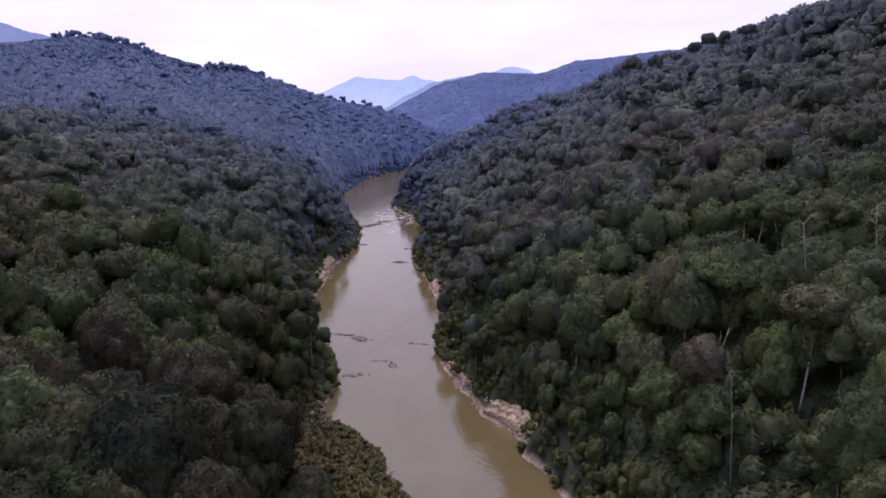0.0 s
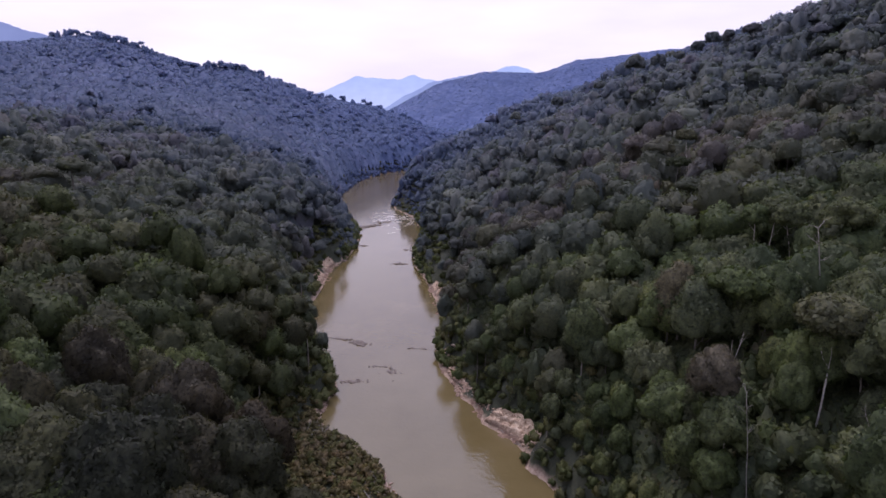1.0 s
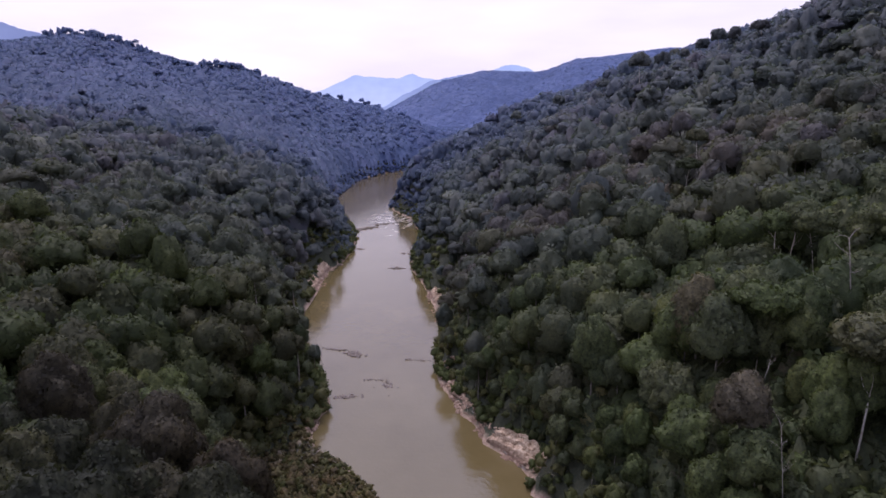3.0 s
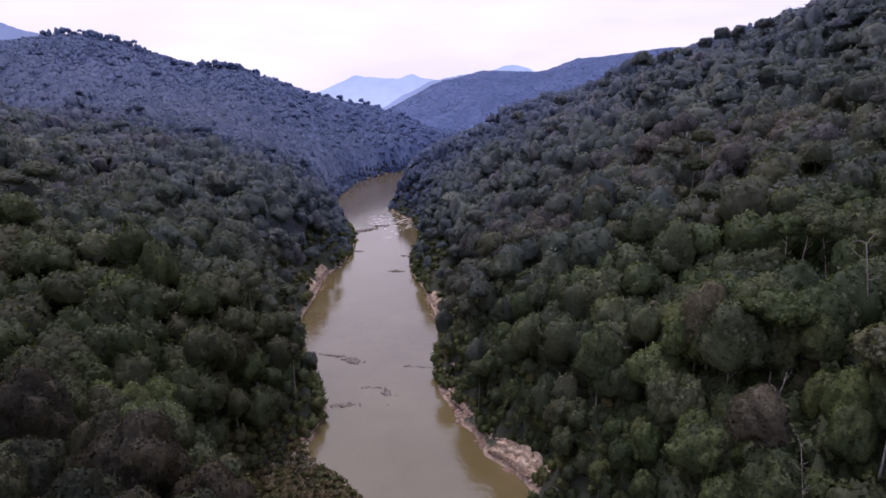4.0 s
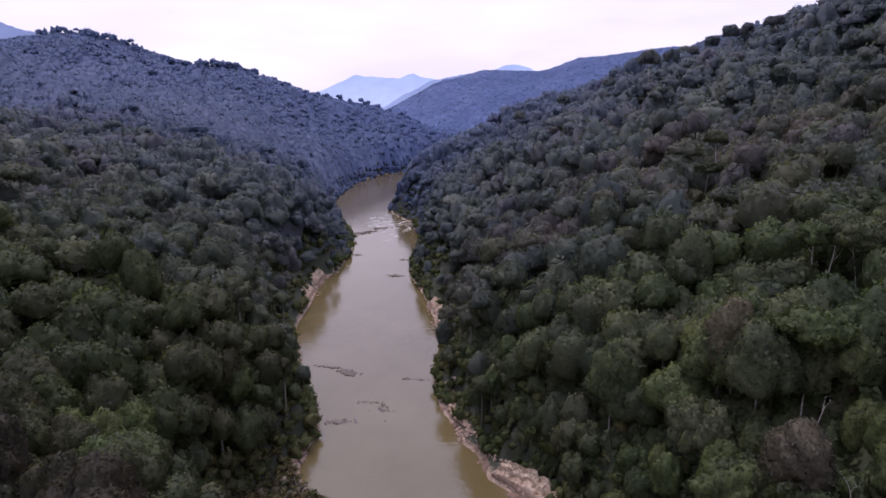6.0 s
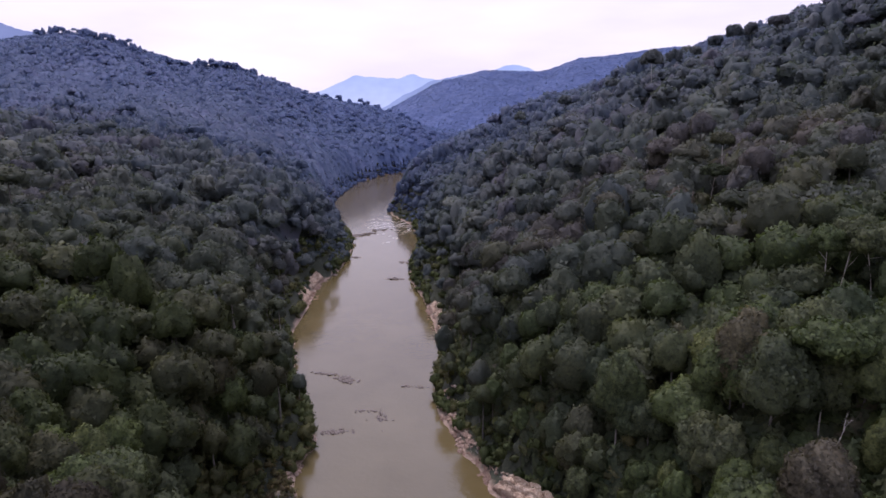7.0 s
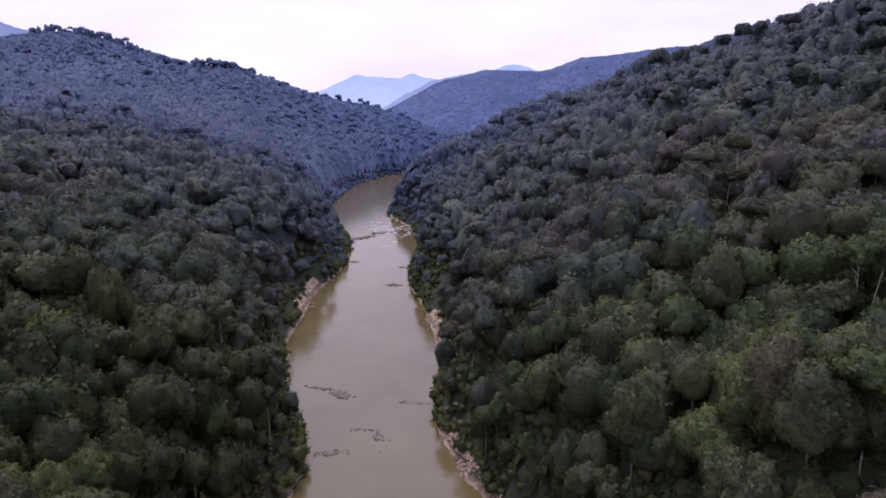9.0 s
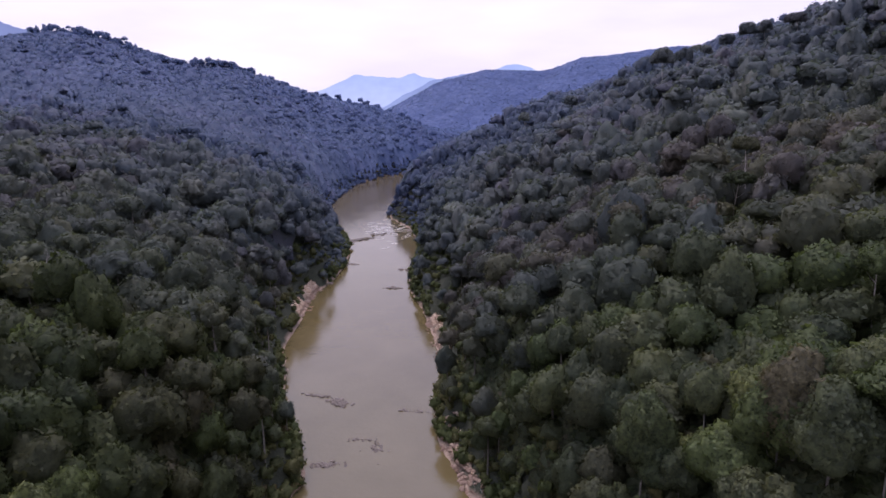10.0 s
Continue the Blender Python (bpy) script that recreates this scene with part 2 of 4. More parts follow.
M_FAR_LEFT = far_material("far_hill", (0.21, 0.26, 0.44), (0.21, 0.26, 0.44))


# ---------------------------------------------------------------- the lie of the land
rng = np.random.default_rng(7)

# river: middle x, y and half width, downstream to upstream, then round the bend
RIVER = np.array([(70, -400, 24), (42, 0, 22), (23, 90, 19.5), (10.8, 145.7, 19.7), (2.5, 157.6, 18.5), (3.8, 166.6, 20.4),
                  (-5.6, 177.8, 19.8), (-10.2, 189.3, 22.9), (-11.7, 191.8, 22.5), (-16.3, 197.6, 25.3), (-16, 206, 22.5),
                  (-19.6, 221, 20.6), (-23.3, 234, 21.8), (-29.8, 260, 27.8), (-31, 287, 31), (-36.5, 314, 33.5),
                  (-39.5, 352, 30.5), (-44, 386, 27), (-43, 417, 23), (-40.5, 450, 22.5), (-43, 509, 26),
                  (-54.5, 564, 29), (-75, 622, 27), (-84, 700, 37), (-82, 790, 39), (-79, 870, 38),
                  (-58, 960, 33), (-10, 1036, 28), (64, 1078, 25), (190, 1110, 24), (700, 1140, 24)], float)

# crests: x, y, ground height
CREST_LEFT = np.array([(-1100, 1080, 205), (-757, 1060, 184), (-570, 1050, 197), (-470, 1020, 156), (-425, 1000, 142),
                       (-323, 1010, 138), (-284, 1080, 117), (-240, 1140, 101), (-163, 1200, 84), (-92, 1230, 58),
                       (-27, 1260, 34), (25, 1290, 10)], float)
# a rib that runs down from that crest towards the lower valley
SPUR_LEFT = np.array([(-345, 985, 112), (-330, 860, 98), (-312, 720, 82), (-300, 600, 70), (-310, 480, 58)], float)
CREST_RANGE = np.array([(-190, 1680, 45), (-128, 1700, 72), (-36, 1700, 115), (24, 1700, 145), (114, 1710, 166),
                        (280, 1710, 167), (369, 1700, 199), (458, 1700, 206), (700, 1680, 222), (1200, 1650, 215)], float)


def shore(px, py):
    """Metres from the water's edge (negative in the water), and True on the bank that the crest CREST_LEFT stands on."""
    best = np.full(px.shape, 1e9)
    side = np.zeros(px.shape)
    for a, b in zip(RIVER[:-1], RIVER[1:]):
        d = b[:2] - a[:2]
        s = np.clip(((px - a[0]) * d[0] + (py - a[1]) * d[1]) / (d @ d), 0, 1)
        dist = np.hypot(px - a[0] - s * d[0], py - a[1] - s * d[1]) - (a[2] + s * (b[2] - a[2]))
        near = dist < best
        best = np.where(near, dist, best)
        side = np.where(near, d[0] * (py - a[1]) - d[1] * (px - a[0]), side)
    return best, side > 0


def crest_height(px, py, line, fall):
    best = np.full(px.shape, -1e9)
    for a, b in zip(line[:-1], line[1:]):
        d = b[:2] - a[:2]
        s = np.clip(((px - a[0]) * d[0] + (py - a[1]) * d[1]) / (d @ d), 0, 1)
        dist = np.hypot(px - a[0] - s * d[0], py - a[1] - s * d[1])
        best = np.maximum(best, a[2] + s * (b[2] - a[2]) - fall * np.sqrt(dist * dist + 400) + fall * 20)
    return best


def lattice(ix, iy, seed):
    v = np.sin(ix * 127.1 + iy * 311.7 + seed * 74.7) * 43758.5453
    return v - np.floor(v)


def value_noise(px, py, size, seed):
    gx, gy = px / size, py / size
    ix, iy = np.floor(gx), np.floor(gy)
    fx, fy = gx - ix, gy - iy
    fx, fy = fx * fx * (3 - 2 * fx), fy * fy * (3 - 2 * fy)
    a = lattice(ix, iy, seed) * (1 - fx) + lattice(ix + 1, iy, seed) * fx
    b = lattice(ix, iy + 1, seed) * (1 - fx) + lattice(ix + 1, iy + 1, seed) * fx
    return (a * (1 - fy) + b * fy) * 2 - 1


BAR_Y, BAR_W = (40, 90, 122, 143, 165, 180, 191, 206, 225), (3, 8, 26, 30, 24, 11, 3, 1, 0)
# a low wooded shelf along the water on the bank of CREST_LEFT
SHELF_Y, SHELF_W = (425, 470, 600, 680), (0, 20, 22, 0)
STEEP_Y, STEEP = (180, 280, 380, 450, 550, 700, 900), (0.36, 0.37, 0.43, 0.46, 0.45, 0.38, 0.35)


# stretches of open sandy bank: y from, y to, left bank, width
BARE = ((168, 193, False, 7.4), (193, 233, False, 4.4), (292, 346, False, 6.0), (345, 402, True, 6.0), (302, 322, True, 5.0))


def height(px, py):
    px, py = np.asarray(px, float), np.asarray(py, float)
    sd, left = shore(px, py)
    s = np.maximum(sd, 0)
    sl = np.maximum(s - np.interp(py, BAR_Y, BAR_W) - np.where((py > 345) & (py < 400), 5, 0), 0)
    bank = 2.2 * (1 - np.exp(-s / 1.6))
    sl = np.maximum(sl - np.interp(py, SHELF_Y, SHELF_W), 0.12 * sl)
    hl = 17 * (1 - np.exp(-sl / 12)) + 0.31 * np.minimum(sl, 80) + 0.22 * np.clip(sl - 80, 0, 130)
    hl = np.minimum(hl, np.interp(py, (800, 1000, 1200), (200, 60, 22)))
    k = np.interp(py, STEEP_Y, STEEP)
    back = np.full(py.shape, 1.0)
    for a, b, side, wide in BARE:
        back = np.where((left == side), np.maximum(back, wide * np.clip(np.minimum(py - a, b - py) / 4 + 0.5, 0, 1)), back)
    s_r = np.maximum(s - back, 0)
    hr = 15 * (1 - np.exp(-s_r / 9)) + np.minimum(k * s_r, 60 + 0.62 * k * s_r)
    # a spur stands out of the slope half way up the reach, and the shoulder behind it is flatter
    hr = hr + 8 * np.interp(py, (395, 455, 590, 720), (0, 1, 1, 0)) * np.interp(s_r, (25, 85, 150, 215), (0, 1, 1, 0))
    hr = hr - 7 * np.interp(py, (300, 370, 600, 700), (0, 1, 1, 0)) * np.interp(s_r, (160, 215), (0, 1))
    hr = np.where(hr > 150, 150 + (hr - 150) * 0.35, hr)
    h = bank + np.where(left, hl, hr)
    rise = np.clip(s / 60, 0, 1)
    h = h + rise * (7 * value_noise(px, py, 90, 1) + 4 * value_noise(px, py, 37, 2))
    gully = 7 * value_noise(px, py, 150, 3) + 5 * value_noise(px, py, 60, 4)
    for line, fall in ((CREST_LEFT, 0.34), (SPUR_LEFT, 0.30), (CREST_RANGE, 0.50)):
        c = crest_height(px, py, line, fall) + gully * 0.8 * np.clip(1 - (py < 700), 0, 1)
        c = np.minimum(c, 1.5 + 0.62 * s)
        top = np.maximum(h, c)
        h = top + 4 * np.exp(-np.abs(h - c) / 8) * np.clip((s - 6) / 40, 0, 1)
    far = np.clip((np.hypot(px, py - 600) - 1600) / 900, 0, 1)
    h = h * (1 - far) + far * 30
    return np.where(sd < 0, np.maximum(-3.0, sd * 0.45), h)


def haze_share(py):
    """How much painted haze the leaf colour takes on with distance up the valley."""
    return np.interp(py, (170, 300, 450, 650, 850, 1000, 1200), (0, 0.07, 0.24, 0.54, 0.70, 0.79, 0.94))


def mesh_of(name, verts, tris, mats, index=None, hue=None, smooth=False, normals=None, stand=None):
    """A triangle mesh from arrays."""
    me = bpy.data.meshes.new(name)
    verts, tris = np.ascontiguousarray(verts, np.float32), np.ascontiguousarray(tris, np.int32)
    me.vertices.add(len(verts))
    me.vertices.foreach_set("co", verts.ravel())
    me.loops.add(tris.size)
    me.loops.foreach_set("vertex_index", tris.ravel())
    me.polygons.add(len(tris))
    me.polygons.foreach_set("loop_start", np.arange(0, tris.size, 3, dtype=np.int32))
    for m in mats:
        me.materials.append(m)
    if index is not None:
        me.polygons.foreach_set("material_index", np.ascontiguousarray(index, np.int32))
    me.polygons.foreach_set("use_smooth", np.broadcast_to(np.asarray(smooth, bool), len(tris)).copy())
    if hue is not None:
        at = me.attributes.new("hue", "FLOAT", "POINT")
        at.data.foreach_set("value", np.ascontiguousarray(hue, np.float32))
    if stand is not None:
        at = me.attributes.new("stand", "FLOAT", "POINT")
        at.data.foreach_set("value", np.ascontiguousarray(stand, np.float32))
    me.update(calc_edges=True)
    if normals is not None:
        me.polygons.foreach_set("use_smooth", np.ones(len(tris), bool))
        me.normals_split_custom_set_from_vertices(np.ascontiguousarray(normals, np.float32))
    return me


def grid_mesh(name, xs, ys, heights, mats, smooth=True):
    nx, ny = len(xs), len(ys)
    gx, gy = np.meshgrid(xs, ys)
    v = np.stack([gx, gy, heights(gx, gy)], -1).reshape(-1, 3)
    i = (np.arange(ny - 1)[:, None] * nx + np.arange(nx - 1)[None]).ravel()
    t = np.concatenate([np.stack([i, i + 1, i + nx + 1], -1), np.stack([i, i + nx + 1, i + nx], -1)])
    return mesh_of(name, v, t, mats, smooth=smooth)


def steps(*runs):
    """Coordinates in runs of (from, to, step)."""
    return np.unique(np.concatenate([np.arange(a, b, s) for a, b, s in runs]).round(3))


ground = new("ground", grid_mesh("ground", steps((-4200, -800, 120), (-800, -130, 14), (-130, -60, 3.5), (-60, 40, 2.0), (40, 300, 8), (300, 900, 20), (900, 4300, 120)),
                                 steps((-1500, 0, 60), (0, 90, 8), (90, 130, 2.8), (130, 240, 2.0), (240, 420, 4), (420, 860, 12), (860, 1130, 6), (1130, 1800, 20), (1800, 4900, 120)), height, [M_GROUND]))
tagged(ground, "steep valley floor of leaf litter with pale sandy river banks", "ground", kind="structure")

water = new("river_water", grid_mesh("river_water", steps((-150, 110, 10), (110, 720, 60)), steps((-420, 1200, 20)), lambda x, y: np.zeros(x.shape), [M_WATER]))
tagged(water, "calm silty brown river water between forested banks", "river", kind="structure")


def far_range(name, line, depth, mat, label):
    """A mountain front far off: a jagged crest with slopes falling away on both sides."""
    line = np.array(line, float)
    xs = np.linspace(line[0][0], line[-1][0], 160)
    zs = np.interp(xs, line[:, 0], line[:, 2]) + 5 * value_noise(xs, xs * 0, 45, 5) + 2.5 * value_noise(xs, xs * 0, 15, 6)
    y0 = np.interp(xs, line[:, 0], line[:, 1])
    rows = []
    for f in np.linspace(-1, 1, 13):
        wob = 40 * value_noise(xs, xs * 0 + f * 300, 160, 8) * (abs(f) > 0.01)
        rows.append(np.stack([xs, y0 + f * depth + wob, zs * (1 - abs(f)) ** 0.9 + (0 if abs(f) < 0.99 else -10)], -1))
    v = np.concatenate(rows)
    n = len(xs)
    i = (np.arange(12)[:, None] * n + np.arange(n - 1)[None]).ravel()
    t = np.concatenate([np.stack([i, i + 1, i + n + 1], -1), np.stack([i, i + n + 1, i + n], -1)])
    return tagged(new(name, mesh_of(name, v, t, [mat], smooth=True)), label, "mountain", kind="structure")


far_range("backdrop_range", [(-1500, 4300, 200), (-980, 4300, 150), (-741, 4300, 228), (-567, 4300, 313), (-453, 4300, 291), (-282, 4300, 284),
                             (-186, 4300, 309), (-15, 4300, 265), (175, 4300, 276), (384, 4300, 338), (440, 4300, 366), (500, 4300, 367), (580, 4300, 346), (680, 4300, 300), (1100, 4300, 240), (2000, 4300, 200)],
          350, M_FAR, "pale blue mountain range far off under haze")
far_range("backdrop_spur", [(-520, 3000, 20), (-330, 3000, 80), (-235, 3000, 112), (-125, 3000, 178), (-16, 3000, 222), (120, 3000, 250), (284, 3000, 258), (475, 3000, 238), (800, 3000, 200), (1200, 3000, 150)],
          300, M_SPUR, "mountain spur far off, blue with painted haze, in front of a paler range")
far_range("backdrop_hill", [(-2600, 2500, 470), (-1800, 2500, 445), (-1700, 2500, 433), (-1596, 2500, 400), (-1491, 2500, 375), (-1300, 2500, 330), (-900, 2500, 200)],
          400, M_FAR_LEFT, "wooded hill far off, blue with painted haze, behind the near ridge")


# ---------------------------------------------------------------- trees
def ball(sub):
    bm = bmesh.new()
    bmesh.ops.create_icosphere(bm, subdivisions=sub, radius=1.0)
    v = np.array([p.co[:] for p in bm.verts])
    t = np.array([[p.index for p in f.verts] for f in bm.faces])
    bm.free()
    return v, t


BALLS = {k: ball(k) for k in (1, 2, 3, 4)}


def soft_normals(v, t, up):
    """Normals of a leaf surface, eased towards the open sky."""
    fn = np.cross(v[t[:, 1]] - v[t[:, 0]], v[t[:, 2]] - v[t[:, 0]])
    nn = np.zeros_like(v)
    for k in range(3):
        np.add.at(nn, t[:, k], fn)
    nn /= np.linalg.norm(nn, axis=1)[:, None] + 1e-9
    nn = nn + (0, 0, up)
    return nn / np.linalg.norm(nn, axis=1)[:, None]


def swell(d, r, middles, radii):
    """Where rays from the origin leave a union of balls."""
    out = np.full(len(d), 0.0)
    for c, q in zip(middles, radii):
        b = d @ c
        k = b * b - (c @ c - q * q)
        out = np.maximum(out, np.where((k > 0) & (b + np.sqrt(np.maximum(k, 0)) > 0), b + np.sqrt(np.maximum(k, 0)), 0))
    return np.maximum(out, r)


def dome_form(seed, sub, lobes, knobs, tall, leaves, size, spread=0.58, up=0.25, ruff=0.6, loose=1.4):
    """A billowing crown of radius 1 about the origin: boughs of leaf mass that swell out of it, knobs of foliage on
    them and loose sprays over all. Gives points, triangles and normals."""
    r = np.random.default_rng(seed)
    d, t = BALLS[sub]
    k = (np.arange(lobes) + 0.5) / lobes
    turn = np.arange(lobes) * 2.39996 + r.uniform(-0.6, 0.6, lobes)
    z = 0.98 - 1.4 * k + r.uniform(-0.15, 0.15, lobes)
    ring = np.sqrt(np.maximum(0, 1 - z * z))
    way = np.stack([np.cos(turn) * ring, np.sin(turn) * ring, z], -1)
    mid = way * r.uniform(0.80, 1.18, (lobes, 1)) * spread
    rad = swell(d, 0.44, mid, r.uniform(0.24, 0.40, lobes))
    if knobs:
        pick = r.integers(len(d), size=knobs)
        rad = np.maximum(rad, swell(d, 0.0, d[pick] * rad[pick, None] * 0.92, r.uniform(0.09, 0.20, knobs)))
    v = d * rad[:, None] * (1 + 0.03 * r.standard_normal((len(d), 1)))
    v[:, 2] = np.where(v[:, 2] < -0.2, -0.2 + (v[:, 2] + 0.2) * 0.55, v[:, 2]) * tall
    t = t[(d[t][:, :, 2] > -0.38).any(1)]
    nn = soft_normals(v, t, up)
    f = t[r.integers(len(t), size=leaves)]
    w = r.dirichlet((1, 1, 1), leaves)
    p = (v[f] * w[:, :, None]).sum(1)
    n = nn[f[:, 0]]
    p = p + n * size * r.uniform(-0.4, loose, (leaves, 1))
    face = n + ruff * r.standard_normal(n.shape)
    face *= np.where((face * n).sum(1) < 0, -1.0, 1.0)[:, None]
    t1 = np.cross(face, r.standard_normal(n.shape))
    t1 /= np.linalg.norm(t1, axis=1)[:, None] + 1e-6
    t2 = np.cross(face / np.linalg.norm(face, axis=1)[:, None], t1)
    q = size * r.uniform(0.55, 1.4, (leaves, 1))
    tri = np.stack([p - t1 * q * 0.75 - t2 * q * 0.6, p + t1 * q * 0.75 - t2 * q * 0.6, p + t2 * q * 1.1], 1).reshape(-1, 3)
    n = n + 0.22 * r.standard_normal(n.shape)
    n /= np.linalg.norm(n, axis=1)[:, None]
    return np.concatenate([v, tri]), np.concatenate([t, len(v) + np.arange(3 * leaves).reshape(-1, 3)]), np.concatenate([nn, np.repeat(n, 3, 0)])


def tube(points, radii, sides=6):
    """A tapered stem through points."""
    pts = np.array(points, float)
    n = len(pts)
    vs = []
    for i in range(n):
        d = pts[min(i + 1, n - 1)] - pts[max(i - 1, 0)]
        d /= np.linalg.norm(d) + 1e-9
        ref = np.array([1.0, 0, 0]) if abs(d[0]) < 0.8 else np.array([0, 1.0, 0])
        a = np.cross(d, ref)
        a /= np.linalg.norm(a)
        b = np.cross(d, a)
        ang = np.arange(sides) * 2 * math.pi / sides
        vs.append(pts[i] + radii[i] * (np.cos(ang)[:, None] * a + np.sin(ang)[:, None] * b))
    v = np.concatenate(vs + [pts[-1:]])
    t = []
    for i in range(n - 1):
        for j in range(sides):
            p, q = i * sides + j, i * sides + (j + 1) % sides
            t += [(p, q, q + sides), (p, q + sides, p + sides)]
    for j in range(sides):
        t.append(((n - 1) * sides + j, (n - 1) * sides + (j + 1) % sides, n * sides))
    return v, np.array(t)


def stem(r, start, way, length, thick, n=5, bend=0.12, end=0.35):
    p = np.array(start, float)
    d = np.array(way, float)
    pts, rad = [p.copy()], [thick]
    for i in range(n):
        d = d / np.linalg.norm(d) + r.normal(0, bend, 3)
        p = p + d / np.linalg.norm(d) * length / n
        pts.append(p.copy())
        rad.append(thick * (1 - (1 - end) * (i + 1) / n))
    return pts, rad


def part(name, data, parent, label=""):
    ob = new(name, data)
    ob.parent = parent
    return tagged(ob, label)


def tree(name, seed, tall_m, radius, form, bark_mat, leaf_mat, label, group, lean=0.03, bole=0.55, thick=None):
    """A tree at the origin: trunk, limbs and crown, each its own mesh."""
    r = np.random.default_rng(seed)
    root = new(name)
    thick = thick or tall_m * 0.0115
    top = tall_m - radius * max(0.75, form[3] * 0.95)
    pts, rad = stem(r, (0, 0, -1.5), (r.normal(0, lean), r.normal(0, lean), 1), top + 1.5, thick, 7, 0.035, 0.45)
    part("trunk", mesh_of("trunk", *tube(pts, rad, 8), [bark_mat], smooth=True), root)
    k0 = max(5, int(bole * 7) + 1)
    for i in range(5):
        a = i * 2.4 + r.uniform(-0.5, 0.5)
        base = pts[min(7, k0 + i % (8 - k0))]
        lp, lr = stem(r, base, (math.cos(a), math.sin(a), r.uniform(0.9, 1.6)), radius * r.uniform(0.6, 0.85), thick * 0.30, 4, 0.16, 0.25)
        part("limb", mesh_of("limb", *tube(lp, lr, 5), [bark_mat], smooth=True), root)
    cv, ct, cn = dome_form(seed + 500, *form)
    c = np.array(pts[-1]) + (0, 0, radius * 0.12)
    part("crown", mesh_of("crown", cv * radius + c, ct, [leaf_mat], normals=cn), root)
    return tagged(root, label, "tree", group)


def set_down(proto, x, y, turn, size, sink=0.0):
    z = float(height(np.array([x]), np.array([y]))[0])
    m = pose(x, y, z - sink, 0, 0, turn)
    c = copy_thing(proto, m)
    c.scale = (size, size, size * random.uniform(0.92, 1.08))
    return c


# prototypes of the river-side kinds; form = ball, boughs, knobs, tall, sprays, spray size
def kinds(leaf, fine=1.0):
    return [
        tree("broadleaf_tree", 11, 24, 6.0, (4, 24, 70, 1.25, int(2600 * fine), 0.053 / fine ** 0.5, 0.58, 0.05, 0.55, 2.0), M_BARK, leaf, "broadleaf rainforest tree with a rounded dark green crown", "rainforest trees"),
        tree("broadleaf_tree", 12, 27, 5.4, (4, 28, 70, 1.75, int(2600 * fine), 0.056 / fine ** 0.5, 0.58, 0.05, 0.55, 2.0), M_BARK, leaf, "tall broadleaf rainforest tree with a lumpy green crown", "rainforest trees"),
        tree("broadleaf_tree", 13, 23, 7.0, (4, 28, 80, 0.95, int(2600 * fine), 0.048 / fine ** 0.5, 0.62, 0.05, 0.55, 2.0), M_BARK, leaf, "spreading rainforest tree with a broad leafy crown", "rainforest trees"),
        tree("broadleaf_tree", 14, 20, 4.8, (4, 20, 60, 1.5, int(2200 * fine), 0.060 / fine ** 0.5, 0.58, 0.05, 0.55, 2.0), M_BARK, leaf, "small rainforest tree with a dense green crown", "rainforest trees"),
        tree("broadleaf_tree", 15, 25, 5.8, (4, 17, 60, 1.25, int(2400 * fine), 0.056 / fine ** 0.5, 0.68, 0.05, 0.55, 2.0), M_PALE, leaf, "rainforest tree with a broken open crown and pale bark", "rainforest trees"),
        tree("broadleaf_tree", 16, 20, 4.0, (4, 20, 50, 2.1, int(2200 * fine), 0.064 / fine ** 0.5, 0.56, 0.05, 0.55, 2.0), M_BARK, leaf, "slender young rainforest tree with a narrow crown", "rainforest trees"),
    ]


KINDS = kinds(M_CROWN)
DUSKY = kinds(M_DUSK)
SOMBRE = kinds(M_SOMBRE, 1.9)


def spots(x0, x1, y0, y1, gap, seed, keep):
    """Uneven spots, about gap metres apart, where keep(x, y, shore distance, left bank) holds."""
    r = np.random.default_rng(seed)
    gx, gy = np.meshgrid(np.arange(x0, x1, gap), np.arange(y0, y1, gap * 0.87))
    gx = gx + (np.arange(gx.shape[0])[:, None] % 2) * gap / 2
    gx = (gx + r.uniform(-0.48, 0.48, gx.shape) * gap).ravel()
    gy = (gy + r.uniform(-0.48, 0.48, gy.shape) * gap).ravel()
    sd, left = shore(gx, gy)
    ok = keep(gx, gy, sd, left)
    return gx[ok], gy[ok], sd[ok]



def wooded(x, y, sd, left, sight_strips=True):
    edge = 3.0 + 1.5 * value_noise(x, y, 14, 9)
    for a, b, side, wide in BARE:
        edge = np.where((y > a) & (y < b) & (left == side), wide + 0.6, edge)
    edge = edge + np.where(left, np.interp(y, BAR_Y, BAR_W), 0)
    open_spot = np.zeros(x.shape, bool)
    for gx, gy, reach, half in SIGHT_STRIPS:
        norm = math.hypot(gx, gy - 20)
        ux, uy = -gx / norm, (20 - gy) / norm
        f = (x - gx) * ux + (y - gy) * uy
        open_spot |= (np.abs((x - gx) * uy - (y - gy) * ux) < half) & (f > -3) & (f < reach)
    return (sd > edge) & ~(open_spot & sight_strips)


# forest thinned towards camera to show tall pale boles: x, y, reach, half width
SIGHT_STRIPS = ((74, 116, 36, 8), (97, 155, 26, 7), (71, 143, 28, 6.5), (100, 190, 26, 8), (-105, 217, 16, 6), (101, 268, 26, 7), (109, 277, 24, 7))


def wedge(x, y, margin):
    return np.abs(x) < 0.75 * (y + 15) + margin


def in_near(x, y, sd, left):
    return wooded(x, y, sd, left) & wedge(x, y, 22) & (y < 215)


